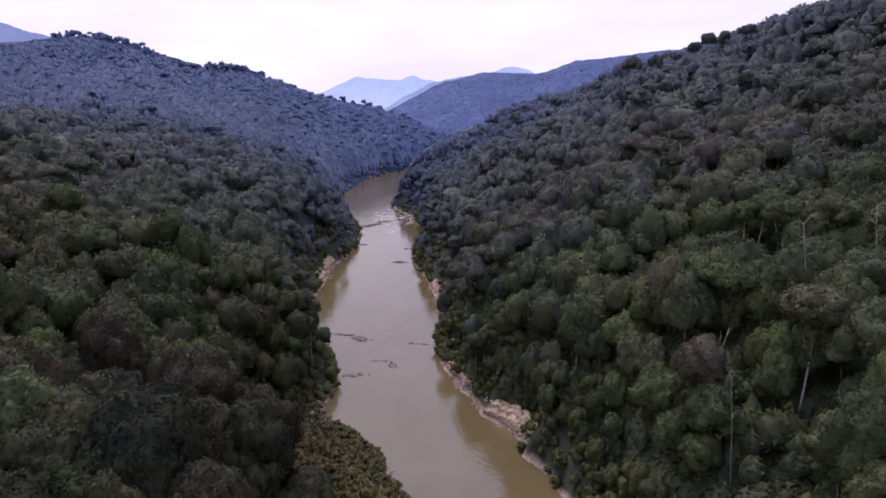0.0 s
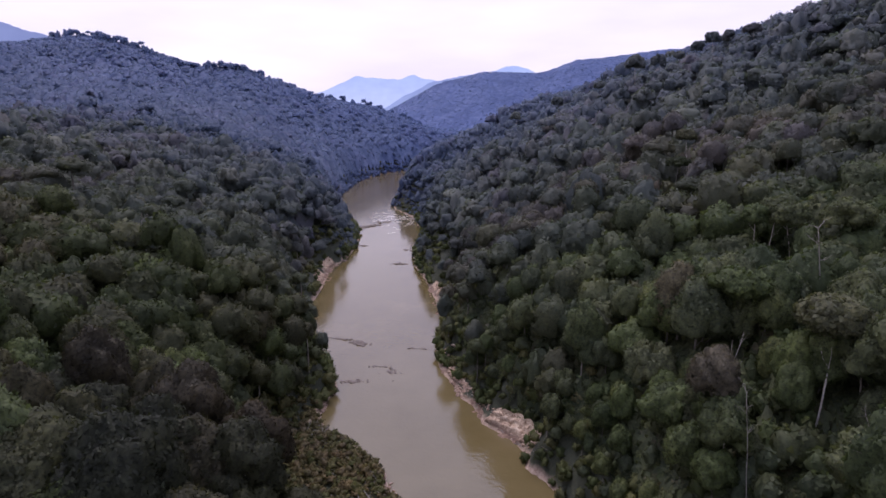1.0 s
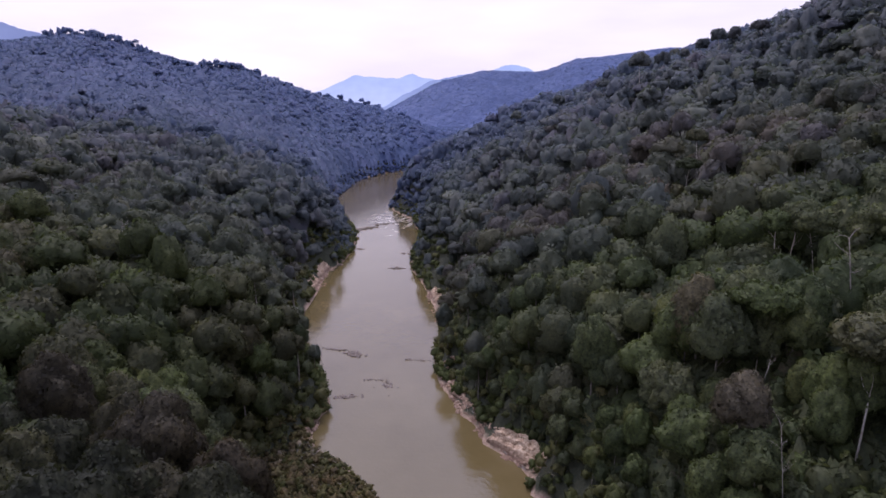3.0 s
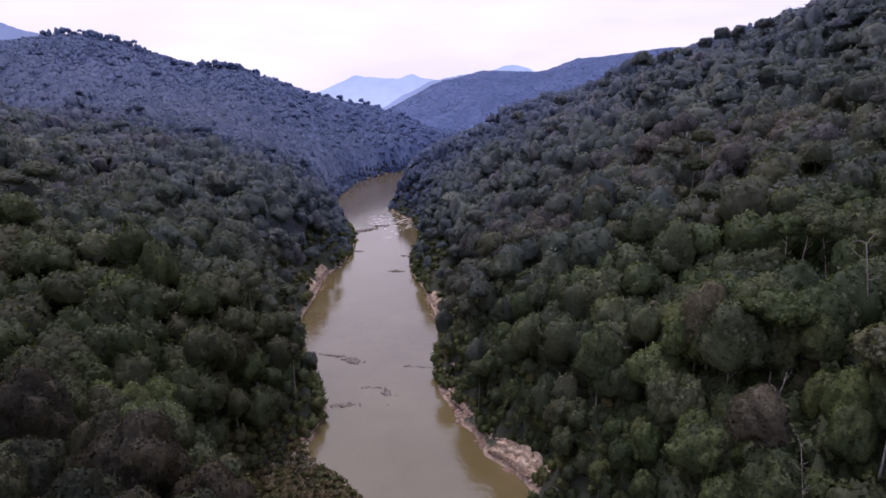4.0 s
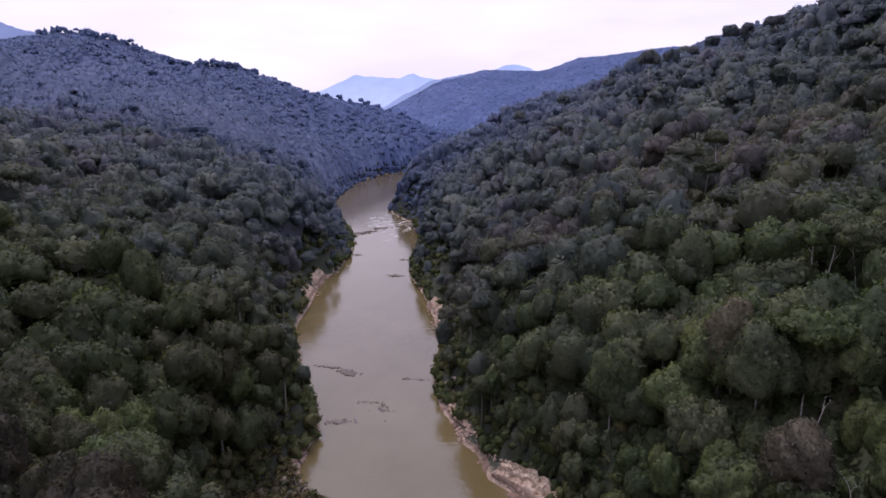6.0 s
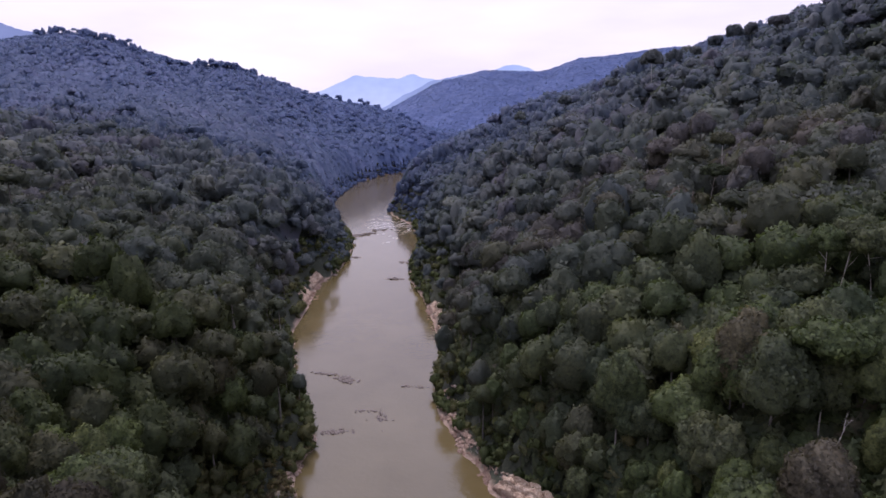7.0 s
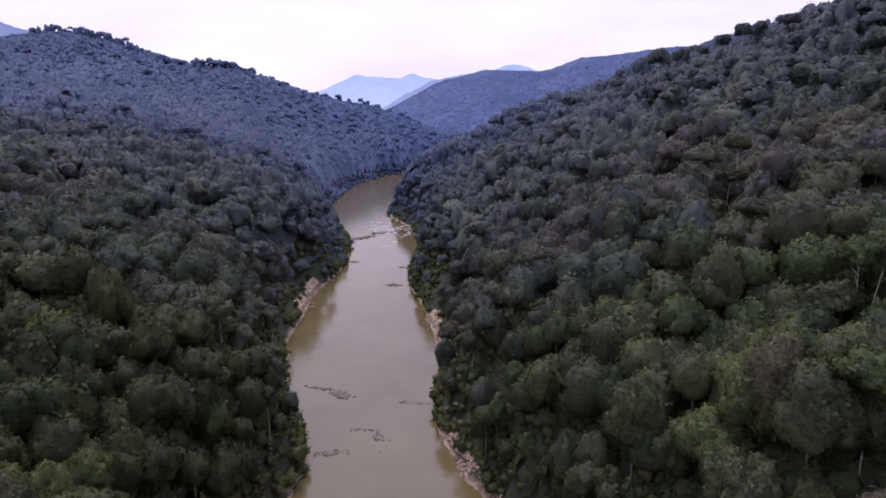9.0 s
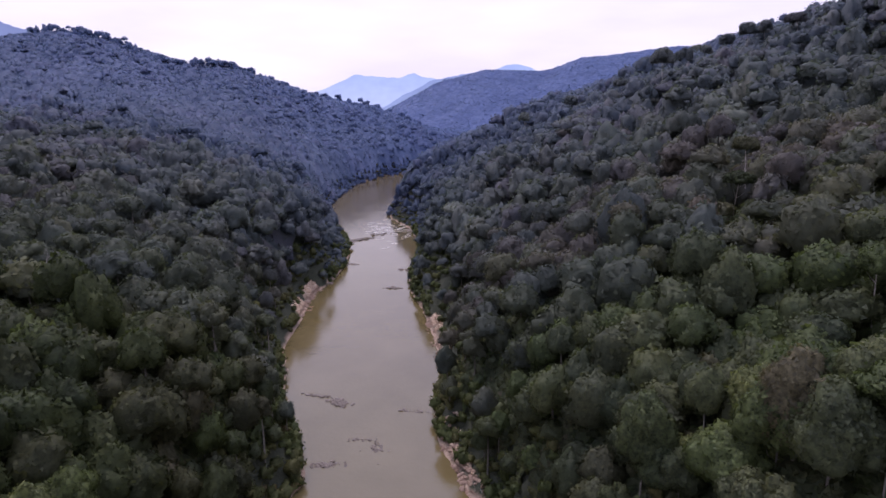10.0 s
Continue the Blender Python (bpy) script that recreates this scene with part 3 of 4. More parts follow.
near_x, near_y, near_sd = spots(-200, 200, 44, 215, 6.9, 21, in_near)
foot = near_sd - np.where(near_x < 0, np.interp(near_y, BAR_Y, BAR_W), 0)
sizes = np.random.default_rng(5).triangular(0.62, 0.95, 1.45, len(near_x))
near_rank = np.hypot(near_x, near_y - 30) + np.where(near_y < 70 - 0.28 * np.abs(near_x), 1000, 0)
order = np.argsort(near_rank)
HERO = 300
rnd = random.Random(3)
for k in order[:HERO]:
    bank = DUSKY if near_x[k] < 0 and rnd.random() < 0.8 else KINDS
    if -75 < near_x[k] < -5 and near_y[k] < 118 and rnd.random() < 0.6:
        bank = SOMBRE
    proto = bank[rnd.choice((0, 0, 1, 1, 2, 3, 4, 5))] if foot[k] > 11 else bank[rnd.choice((3, 5, 3))]
    set_down(proto, near_x[k], near_y[k], rnd.uniform(0, 360), sizes[k] * (0.45 + 0.55 * min(1.0, foot[k] / 22)), 0.5)
for proto in KINDS + DUSKY + SOMBRE:
    for ob in (*proto.children_recursive, proto):
        bpy.data.objects.remove(ob)


def forest(name, xs, ys, forms, mat, label, seed, tall=(17, 27), rad=(4.6, 7.4), bole=True, flat=False, young=0.5):
    """A stand of trees past counting, as one mesh."""
    r = np.random.default_rng(seed)
    zs = height(xs, ys)
    sd, _ = shore(xs, ys)
    tv, tt = tube([(0, 0, -0.1), (0.01, 0, 0.45), (0, 0.01, 0.85)], [0.016, 0.012, 0.008], 4)
    vs, ts, hue, idx, norms, mark, count = [], [], [], [], [], [], 0
    for x, y, z, s in zip(xs, ys, zs, sd):
        v, t, nv = forms[r.integers(len(forms))]
        small = young + (1 - young) * min(1.0, max(0.0, s / 24))
        q = r.triangular(-0.25, 0.35, 1.3)
        R = (rad[0] + (rad[1] - rad[0]) * q) * small
        H = (tall[0] + (tall[1] - tall[0]) * (0.6 * q + 0.4 * r.random())) * small
        H += 0 if flat else (r.random() < 0.10) * r.uniform(3, 8)
        a = r.uniform(0, 6.283)
        ca, sa = math.cos(a), math.sin(a)
        sx, sy, sz = R * r.uniform(0.85, 1.15), R * r.uniform(0.85, 1.15), R * r.uniform(0.8, 1.25)
        px, py = v[:, 0] * sx, v[:, 1] * sy
        vs.append(np.stack([x + px * ca - py * sa, y + px * sa + py * ca, z + H + R * 0.2 + (v[:, 2] - v[:, 2].max()) * sz], -1))
        ts.append(t + count)
        idx.append(np.zeros(len(t), np.int32))
        hue.append(np.full(len(v), (0.55 * r.random() + 0.45 * (0.5 + 0.75 * float(value_noise(np.array(x), np.array(y), 45, 14)))) % 1.0))
        # stand holds the tree's share of painted haze
        mark.append(np.full(len(v), float(haze_share(y)) + r.normal(0, 0.03)))
        norms.append(np.stack([nv[:, 0] * ca - nv[:, 1] * sa, nv[:, 0] * sa + nv[:, 1] * ca, nv[:, 2]], -1))
        count += len(v)
        if bole:
            vs.append(tv * H + (x, y, z))
            ts.append(tt + count)
            idx.append(np.ones(len(tt), np.int32))
            hue.append(np.zeros(len(tv)))
            mark.append(np.zeros(len(tv)))
            norms.append(tv * (1, 1, 0) / 0.02)
            count += len(tv)
    me = mesh_of(name, np.concatenate(vs), np.concatenate(ts), [mat, M_BARK], np.concatenate(idx), np.concatenate(hue), normals=np.concatenate(norms), stand=np.concatenate(mark).clip(0, 1))
    return tagged(new(name, me), label, "forest", kind="stuff")


def sprays(v, t, count, size, seed):
    """Leaf sprays strewn over a leaf surface: the triangle that each one sits on, and its corners."""
    r = np.random.default_rng(seed)
    f = t[r.integers(len(t), size=count)]
    a, e, g = v[f[:, 0]], v[f[:, 1]], v[f[:, 2]]
    nn = np.cross(e - a, g - a)
    nn /= np.linalg.norm(nn, axis=1)[:, None]
    w = r.dirichlet((1, 1, 1), count)
    p = a * w[:, :1] + e * w[:, 1:2] + g * w[:, 2:] + nn * r.uniform(0.1, 0.7, (count, 1)) * size * 0.5
    face = nn + 0.45 * r.standard_normal(nn.shape)
    t1 = np.cross(face, r.standard_normal(nn.shape))
    t1 /= np.linalg.norm(t1, axis=1)[:, None]
    t2 = np.cross(face / np.linalg.norm(face, axis=1)[:, None], t1)
    s = size * r.uniform(0.6, 1.5, (count, 1))
    return f, np.stack([p - t1 * s * 0.75 - t2 * s * 0.6, p + t1 * s * 0.75 - t2 * s * 0.6, p + t2 * s * 1.1], 1).reshape(-1, 3)


def lower_canopy(name, x0, x1, y0, y1, step, lift, mat, label, leafy, margin=15):
    """The closed lower storey between the crowns: one lumpy leaf surface."""
    xs, ys = np.arange(x0, x1 + step, step), np.arange(y0, y1 + step, step)
    gx, gy = np.meshgrid(xs, ys)
    gx = gx + value_noise(gx, gy, step * 0.7, 61) * step * 0.35
    sd, left = shore(gx, gy)
    foot = sd - np.where(left, np.interp(gy, BAR_Y, BAR_W), 0)
    up = lift * np.clip((foot - 3) / 22, 0, 1)
    if y0 == 330:
        up = up * np.clip(0.55 + (gy - y0) / 60, 0.55, 1)
    if y0 < 330:
        up = np.where(wooded(gx, gy, sd, left), up, up * 0.35)
    z = height(gx, gy) + up * (1 + 0.18 * value_noise(gx, gy, step * 1.3, 62)) + 0.10 * lift * value_noise(gx, gy, step * 0.8, 63) * (up > 0)
    v = np.stack([gx, gy, z], -1).reshape(-1, 3)
    n = len(xs)
    i = (np.arange(len(ys) - 1)[:, None] * n + np.arange(n - 1)[None]).ravel()
    ok = (foot.ravel() > (6 if y0 < 300 else 13)) & wedge(gx, gy, margin).ravel()
    i = i[ok[i] & ok[i + 1] & ok[i + n] & ok[i + n + 1]]
    t = np.concatenate([np.stack([i, i + 1, i + n + 1], -1), np.stack([i, i + n + 1, i + n], -1)])
    hue = (0.5 + 0.5 * value_noise(gx, gy, step * 1.5, 64)).ravel() * 0.95
    stand = haze_share(gy).ravel()
    f, spray = sprays(v, t, leafy, 0.25 * step, 65)
    t = np.concatenate([t, len(v) + np.arange(len(spray)).reshape(-1, 3)])
    jitter = np.repeat(np.random.default_rng(66).uniform(-0.12, 0.2, leafy), 3)
    me = mesh_of(name, np.concatenate([v, spray]), t, [mat], hue=np.concatenate([hue, (np.repeat(hue[f[:, 0]], 3) + jitter).clip(0, 1)]), stand=np.concatenate([stand, np.repeat(stand[f[:, 0]], 3)]), smooth=True)
    return tagged(new(name, me), label, "forest", kind="stuff")


lower_canopy("lower_canopy", -260, 260, 42, 330, 3.2, 12.5, M_WOODS, "shaded lower storey of the near rainforest", 120000)
lower_canopy("lower_canopy_below", -120, 120, -72, 44, 4.0, 9, M_WOODS, "shaded lower storey below the flight path", 2000, 400)
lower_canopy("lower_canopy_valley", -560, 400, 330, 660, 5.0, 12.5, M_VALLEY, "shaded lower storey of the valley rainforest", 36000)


def canopy(name, x0, x1, y0, y1, step, gap, relief, lift, mat, label, seed, keep=None, calm=0.6, soften=0):
    """Far woods seen as one closed canopy: every crown a dome of its own height and hue."""
    xs, ys = np.arange(x0, x1 + step, step), np.arange(y0, y1 + step, step)
    gx, gy = np.meshgrid(xs, ys)
    gx = gx + step * 0.3 * value_noise(gx, gy, step * 1.1, seed + 5)
    ci, cj = np.floor(gx / gap), np.floor(gy / gap)
    best, hue = np.full(gx.shape, -1e9), np.zeros(gx.shape)
    for a in (-1, 0, 1):
        for e in (-1, 0, 1):
            i, k = ci + a, cj + e
            cx = (i + 0.5 + 0.45 * (2 * lattice(i, k, seed) - 1)) * gap
            cy = (k + 0.5 + 0.45 * (2 * lattice(i, k, seed + 1) - 1)) * gap
            wide = 0.75 + 0.5 * lattice(i, k, seed + 2)
            z = relief * (1.5 * lattice(i, k, seed + 3) - ((gx - cx) ** 2 + (gy - cy) ** 2) / (0.3 * gap * gap * wide))
            over = z > best
            best, hue = np.where(over, z, best), np.where(over, lattice(i, k, seed + 4), hue)
    sd, left = shore(gx, gy)
    for _ in range(soften):
        edge = np.pad(best, 1, mode="edge")
        best = 0.4 * best + 0.15 * (edge[2:, 1:-1] + edge[:-2, 1:-1] + edge[1:-1, 2:] + edge[1:-1, :-2])
    z = height(gx, gy) + lift * np.clip(sd / 16, 0, 1) ** 0.6 + best * np.clip(sd / 10, 0.2, 1)
    z = z + 0.16 * relief * value_noise(gx, gy, gap * 0.3, seed + 6)
    hue = (0.6 * hue + 0.4 * (0.5 + 0.75 * value_noise(gx, gy, 45, 14))) % 1.0
    n = len(xs)
    i = (np.arange(len(ys) - 1)[:, None] * n + np.arange(n - 1)[None]).ravel()
    ok = (sd > 0.3) & wedge(gx, gy, 25)
    if keep:
        ok &= keep(gx, gy)
    ok = ok.ravel()
    i = i[ok[i] & ok[i + 1] & ok[i + n] & ok[i + n + 1]]
    t = np.concatenate([np.stack([i, i + 1, i + n + 1], -1), np.stack([i, i + n + 1, i + n], -1)])
    stand = haze_share(gy).ravel()
    v = np.stack([gx, gy, z], -1).reshape(-1, 3)
    hue = hue.ravel()
    nn = soft_normals(v, t, calm)
    f, spray = sprays(v, t, int(len(t) * 1.1), step * 0.42, seed)
    nn = np.concatenate([nn, np.repeat(nn[f[:, 0]], 3, 0)])
    t = np.concatenate([t, len(v) + np.arange(len(spray)).reshape(-1, 3)])
    me = mesh_of(name, np.concatenate([v, spray]), t, [mat], hue=np.concatenate([hue, np.repeat(hue[f[:, 0]], 3)]), stand=np.concatenate([stand, np.repeat(stand[f[:, 0]], 3)]), normals=nn)
    return tagged(new(name, me), label, "forest", kind="stuff")


# eased normals and softened domes keep contrast low in place of haze
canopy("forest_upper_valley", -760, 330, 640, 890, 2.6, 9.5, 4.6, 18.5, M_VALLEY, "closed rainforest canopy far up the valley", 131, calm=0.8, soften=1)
canopy("forest_ridge", -920, 240, 860, 1345, 4.0, 11.5, 3.0, 18.5, M_VALLEY, "wooded ridge under closed canopy, blue with painted haze", 141, calm=1.6, soften=2)
canopy("forest_range", -330, 920, 1330, 1770, 4.5, 13.0, 1.3, 20.5, M_HAZED_RANGE, "hazy wooded mountain beyond the river bend", 151, lambda x, y: (x > -250) & (x < y * 0.56), calm=3.0)

NEAR = [dome_form(40 + i, 3, 17 + i % 6, 50, (1.1, 1.4, 0.9, 1.25, 1.0, 1.5, 0.8, 1.2)[i], 760, 0.084, (0.60, 0.58, 0.66)[i % 3], 0.05, 0.6, 2.2) for i in range(8)]
MID = [dome_form(60 + i, 3, 15 + i % 6, 40, (1.1, 1.4, 0.85, 1.25, 1.0, 1.5, 0.8, 1.2)[i], 430, 0.104, (0.60, 0.58, 0.66)[i % 3], 0.05, 0.5, 1.9) for i in range(8)]
LOW = [dome_form(80 + i, 3, 11 + i % 5, 10, (1.1, 1.4, 0.85, 1.2, 1.7, 1.0, 1.3, 0.8)[i], 125, 0.150, (0.58, 0.62, 0.56)[i % 3], 0.45, 0.42, 1.5) for i in range(8)]
FAR = [dome_form(100 + i, 2, 8 + i % 3, 0, (0.9, 1.2, 0.75, 1.0, 1.3, 0.8)[i], 50, 0.17, 0.56, 2.6, 0.35) for i in range(6)]

x, y, s = spots(-95, 100, -60, 60, 8.4, 28, lambda x, y, sd, left: wooded(x, y, sd, left) & ((y < 44) | ~wedge(x, y, 22)))
forest("forest_below", x, y, LOW, M_WOODS, "dense rainforest canopy below the flight path", 30)
rest = order[HERO:]
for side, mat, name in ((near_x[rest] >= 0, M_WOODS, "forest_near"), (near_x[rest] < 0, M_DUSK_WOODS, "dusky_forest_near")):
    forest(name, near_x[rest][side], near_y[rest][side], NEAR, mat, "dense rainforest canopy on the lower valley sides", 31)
x, y, s = spots(-420, 300, 215, 330, 8.6, 22, lambda x, y, sd, left: wooded(x, y, sd, left) & wedge(x, y, 15) & (y >= 215))
forest("forest_middle", x, y, MID, M_VALLEY, "dense mixed green rainforest canopy on steep valley sides", 32)
x, y, s = spots(-200, 200, 48, 260, 6.2, 27, lambda x, y, sd, left: wooded(x, y, sd, left, False) & wedge(x, y, 5))
SUB = [dome_form(70 + i, 2, 9, 0, 1.3, 150, 0.16, 0.58, 0.2, 0.45, 1.8) for i in range(4)]
forest("understory", x, y, SUB, M_WOODS, "young trees and palms filling the forest under the canopy", 37, tall=(9, 16), rad=(3.0, 4.6), flat=True, bole=False)
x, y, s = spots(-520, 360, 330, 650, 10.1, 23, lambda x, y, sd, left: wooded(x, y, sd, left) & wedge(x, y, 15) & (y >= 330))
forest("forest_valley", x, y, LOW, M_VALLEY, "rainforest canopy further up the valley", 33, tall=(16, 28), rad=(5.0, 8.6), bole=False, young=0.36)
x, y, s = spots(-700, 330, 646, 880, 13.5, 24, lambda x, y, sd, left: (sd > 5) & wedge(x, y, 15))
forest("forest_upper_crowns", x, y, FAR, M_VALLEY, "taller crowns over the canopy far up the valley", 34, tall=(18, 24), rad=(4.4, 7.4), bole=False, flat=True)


def before_crest(x, y, sd, left):
    return (sd > 6) & wedge(x, y, 15) & (y < np.interp(x, CREST_LEFT[:, 0], CREST_LEFT[:, 1]) + 45)


TINY = [dome_form(110 + i, 2, 6 + i % 3, 0, (0.9, 1.1, 0.8, 1.2)[i], 30, 0.20, 0.50, 1.2, 0.35, 1.2) for i in range(4)]
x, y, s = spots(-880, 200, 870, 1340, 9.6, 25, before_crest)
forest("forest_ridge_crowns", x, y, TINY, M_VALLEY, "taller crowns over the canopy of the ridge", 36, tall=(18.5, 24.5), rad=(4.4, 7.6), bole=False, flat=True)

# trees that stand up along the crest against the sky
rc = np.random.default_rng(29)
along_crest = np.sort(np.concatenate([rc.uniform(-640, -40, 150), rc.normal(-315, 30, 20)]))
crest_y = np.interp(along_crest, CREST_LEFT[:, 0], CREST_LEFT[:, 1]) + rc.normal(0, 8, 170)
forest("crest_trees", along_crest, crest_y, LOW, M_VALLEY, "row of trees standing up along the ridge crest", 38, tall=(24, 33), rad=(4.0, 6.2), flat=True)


# ---------------------------------------------------------------- undergrowth along the water
def shrub(seed, form, label):
    root = new("bank_shrub")
    r = np.random.default_rng(seed)
    for i in range(3):
        a = i * 2.1 + r.uniform(0, 1)
        pts, rad = stem(r, (0, 0, -0.4), (0.5 * math.cos(a), 0.5 * math.sin(a), 1), 1.9, 0.07, 3, 0.15, 0.4)
        part("stem", mesh_of("stem", *tube(pts, rad, 5), [M_BARK], smooth=True), root)
    v, t, nv = dome_form(seed, *form)
    part("foliage", mesh_of("foliage", v * 2.0 + (0, 0, 1.5), t, [M_SHRUB], normals=nv), root)
    return tagged(root, label, "shrub", "shrubs along the bank")


SHRUBS = [shrub(201, (3, 12, 16, 0.95, 260, 0.13, 0.62, 0.1, 0.6, 2.2), "leafy green shrub leaning over the river bank"),
          shrub(202, (3, 11, 14, 0.80, 260, 0.14, 0.64, 0.1, 0.6, 2.2), "low dense bush at the foot of the forest"),
          shrub(203, (3, 13, 16, 1.20, 260, 0.12, 0.60, 0.1, 0.6, 2.2), "tall leafy shrub on the river bank")]


def fringe(x, y, sd, left):
    foot = sd - np.where(left, np.interp(y, BAR_Y, BAR_W), 0)
    lo = -1.0 + 1.4 * value_noise(x, y, 11, 12)
    for a, b, side, wide in BARE:
        lo = np.where((y > a) & (y < b) & (left == side), wide - 1.7 + 1.6 * value_noise(x, y, 9, 13), lo)
    return (foot > lo) & (foot < 17) & (sd > np.where(left & (y < 195), 2.6, -0.7)) & wedge(x, y, 10)


x, y, s = spots(-160, 80, 95, 260, 2.9, 41, fringe)
xf, yf, s = spots(-160, 80, 260, 1060, 5.0, 45, lambda x, y, sd, left: fringe(x, y, sd, left) & ((y < 560) | (sd < 8)))
xb, yb, s = spots(-60, 100, -60, 95, 3.6, 46, lambda x, y, sd, left: (sd > -0.5) & (sd < 14))
x, y = np.concatenate([x, xf, xb]), np.concatenate([y, yf, yb])
near = np.argsort(np.hypot(x, y - 60))
for k in near[:280]:
    set_down(SHRUBS[rnd.randrange(3)], x[k], y[k], rnd.uniform(0, 360), rnd.uniform(0.7, 1.75), 0.1)
for proto in SHRUBS:
    for ob in (*proto.children_recursive, proto):
        bpy.data.objects.remove(ob)
x2, y2, s2 = spots(-190, 120, 405, 1130, 4.9, 43, lambda x, y, sd, left: (sd > np.where(y > 640, -3.2, 0.6)) & (sd < 14))
FAR_BUSH = [dome_form(220 + i, 2, 8, 0, 1.1, 50, 0.16, 0.56, 0.6) for i in range(4)]
for name, part_of, tall, rad, young in (("bank_woods", y2 < 640, (3.0, 8.5), (3.2, 5.6), 0.55), ("bank_woods_upstream", y2 >= 640, (3.4, 10), (4.0, 6.8), 0.75)):
    forest(name, x2[part_of], y2[part_of], FAR_BUSH, M_VALLEY, "low trees overhanging the far river banks", 44, tall=tall, rad=rad, bole=False, flat=True, young=young)
ox, oy, s = spots(-110, 60, 193, 560, 2.5, 47, lambda x, y, sd, left: fringe(x, y, sd + 1.0, left) & (sd > np.where(left, 0.2, 0.8)) & (sd < 2.6))
SPRIG = [dome_form(240 + i, 2, 7, 0, 1.0, 60, 0.19, 0.62, 0.1, 0.6, 2.0) for i in range(4)]
forest("overhanging_bushes", ox, oy, SPRIG, M_FRINGE, "bushes hanging over the water's edge", 48, tall=(2.4, 4.6), rad=(1.8, 3.2), bole=False, flat=True, young=1.0)
BUSH = [dome_form(210 + i, 2, 8, 0, 1.1, 80, 0.18, 0.62, 0.1, 0.6, 2.0) for i in range(4)]
forest("undergrowth", x[near[280:]], y[near[280:]], BUSH, M_FRINGE, "dense green undergrowth along the river banks", 42, tall=(3.5, 7.5), rad=(2.2, 4.0), bole=False)


# ---------------------------------------------------------------- tall and bare trees that stand out of the canopy
def lofty(x, y, top, radius, seed, tall, label, bark_mat=M_PALE, leaf=M_CROWN, thick=0.2):
    """A tall tree with a clear pale bole, whose crown ends at the height top."""
    z = float(height(np.array([x]), np.array([y]))[0])
    ob = tree("emergent_tree", seed, top - z, radius, (4, 17, 60, tall, 2400, 0.062, 0.66, 0.05, 0.55, 2.0), bark_mat, leaf, label, "tall trees over the canopy", lean=0.05, bole=0.7, thick=thick)
    ob.matrix_basis = pose(x, y, z, 0, 0, seed * 40)
    return ob


lofty(74.3, 117.2, 64, 7.6, 301, 0.6, "tall forest tree with a stout pale bole and broad crown", thick=0.28)
lofty(98.5, 264, 80, 5.0, 302, 0.5, "tall tree with a white bole and thin flat crown", leaf=M_DUSK)
lofty(108.4, 276, 90, 4.6, 303, 0.7, "slender tall tree with a white bole above the slope", leaf=M_DUSK)
lofty(71, 145.5, 63, 7.4, 304, 0.55, "spreading tall tree with a crooked pale bole")
lofty(100.5, 192, 73, 5.4, 305, 0.9, "slim tall tree with bare pale bole on the slope")
lofty(97.5, 190, 71, 4.6, 306, 0.9, "slim tall tree with bare pale bole on the slope")
lofty(137.5, 450, 134, 7.0, 310, 1.0, "tall tree with a rounded crown on the hill skyline", leaf=M_HAZED_HILL)
lofty(208, 571, 146, 5.6, 311, 0.9, "tall tree with a broad crown on the hill skyline", leaf=M_HAZED_HILL)
lofty(208, 494, 154, 5.6, 312, 1.1, "tall tree with a full crown on the hill skyline", leaf=M_HAZED_HILL)
lofty(171, 520, 140, 6.0, 313, 1.2, "slim tree rising above the hill skyline", leaf=M_HAZED_HILL)
lofty(216, 545, 152, 5.8, 314, 1.0, "tree with a domed crown on the hill skyline", leaf=M_HAZED_HILL)
lofty(221, 500, 156, 5.4, 315, 1.2, "tree with a tall domed crown on the hill skyline", leaf=M_HAZED_HILL)
lofty(227, 466, 157, 6.0, 316, 0.8, "spreading tree on the hill skyline", leaf=M_HAZED_HILL)
lofty(199, 556, 146, 5.0, 317, 1.3, "slim tree rising above the hill skyline", leaf=M_HAZED_HILL)
lofty(98, 524, 107, 5.0, 318, 0.9, "tree with a domed crown on the hill skyline", leaf=M_HAZED_HILL)
lofty(68, 542, 96, 4.6, 319, 1.1, "tree with a domed crown on the hill skyline", leaf=M_HAZED_HILL)
lofty(121, 480, 118, 5.2, 320, 0.7, "spreading tree on the hill skyline", leaf=M_HAZED_HILL)
lofty(106, 184, 72, 5.8, 307, 0.8, "tall tree with a grey bole and drooping crown")
lofty(112, 170, 74, 6.2, 308, 0.8, "tall tree with a grey bole and dense crown")
M_PALE_LEAF = foliage("pale_leaves", [(0.0, (0.082, 0.073, 0.055)), (1.0, (0.090, 0.080, 0.060))], "object")
zp = float(height(np.array([56.0]), np.array([123.5]))[0])
pale = tree("greyish_tree", 309, 51.5 - zp, 5.6, (4, 24, 80, 1.1, 2600, 0.056, 0.58, 0.05, 0.6, 2.0), M_BARK, M_PALE_LEAF, "broadleaf tree with pale greyish brown crown", "rainforest trees")
pale.matrix_basis = pose(56, 123.5, zp, 0, 0, 20)


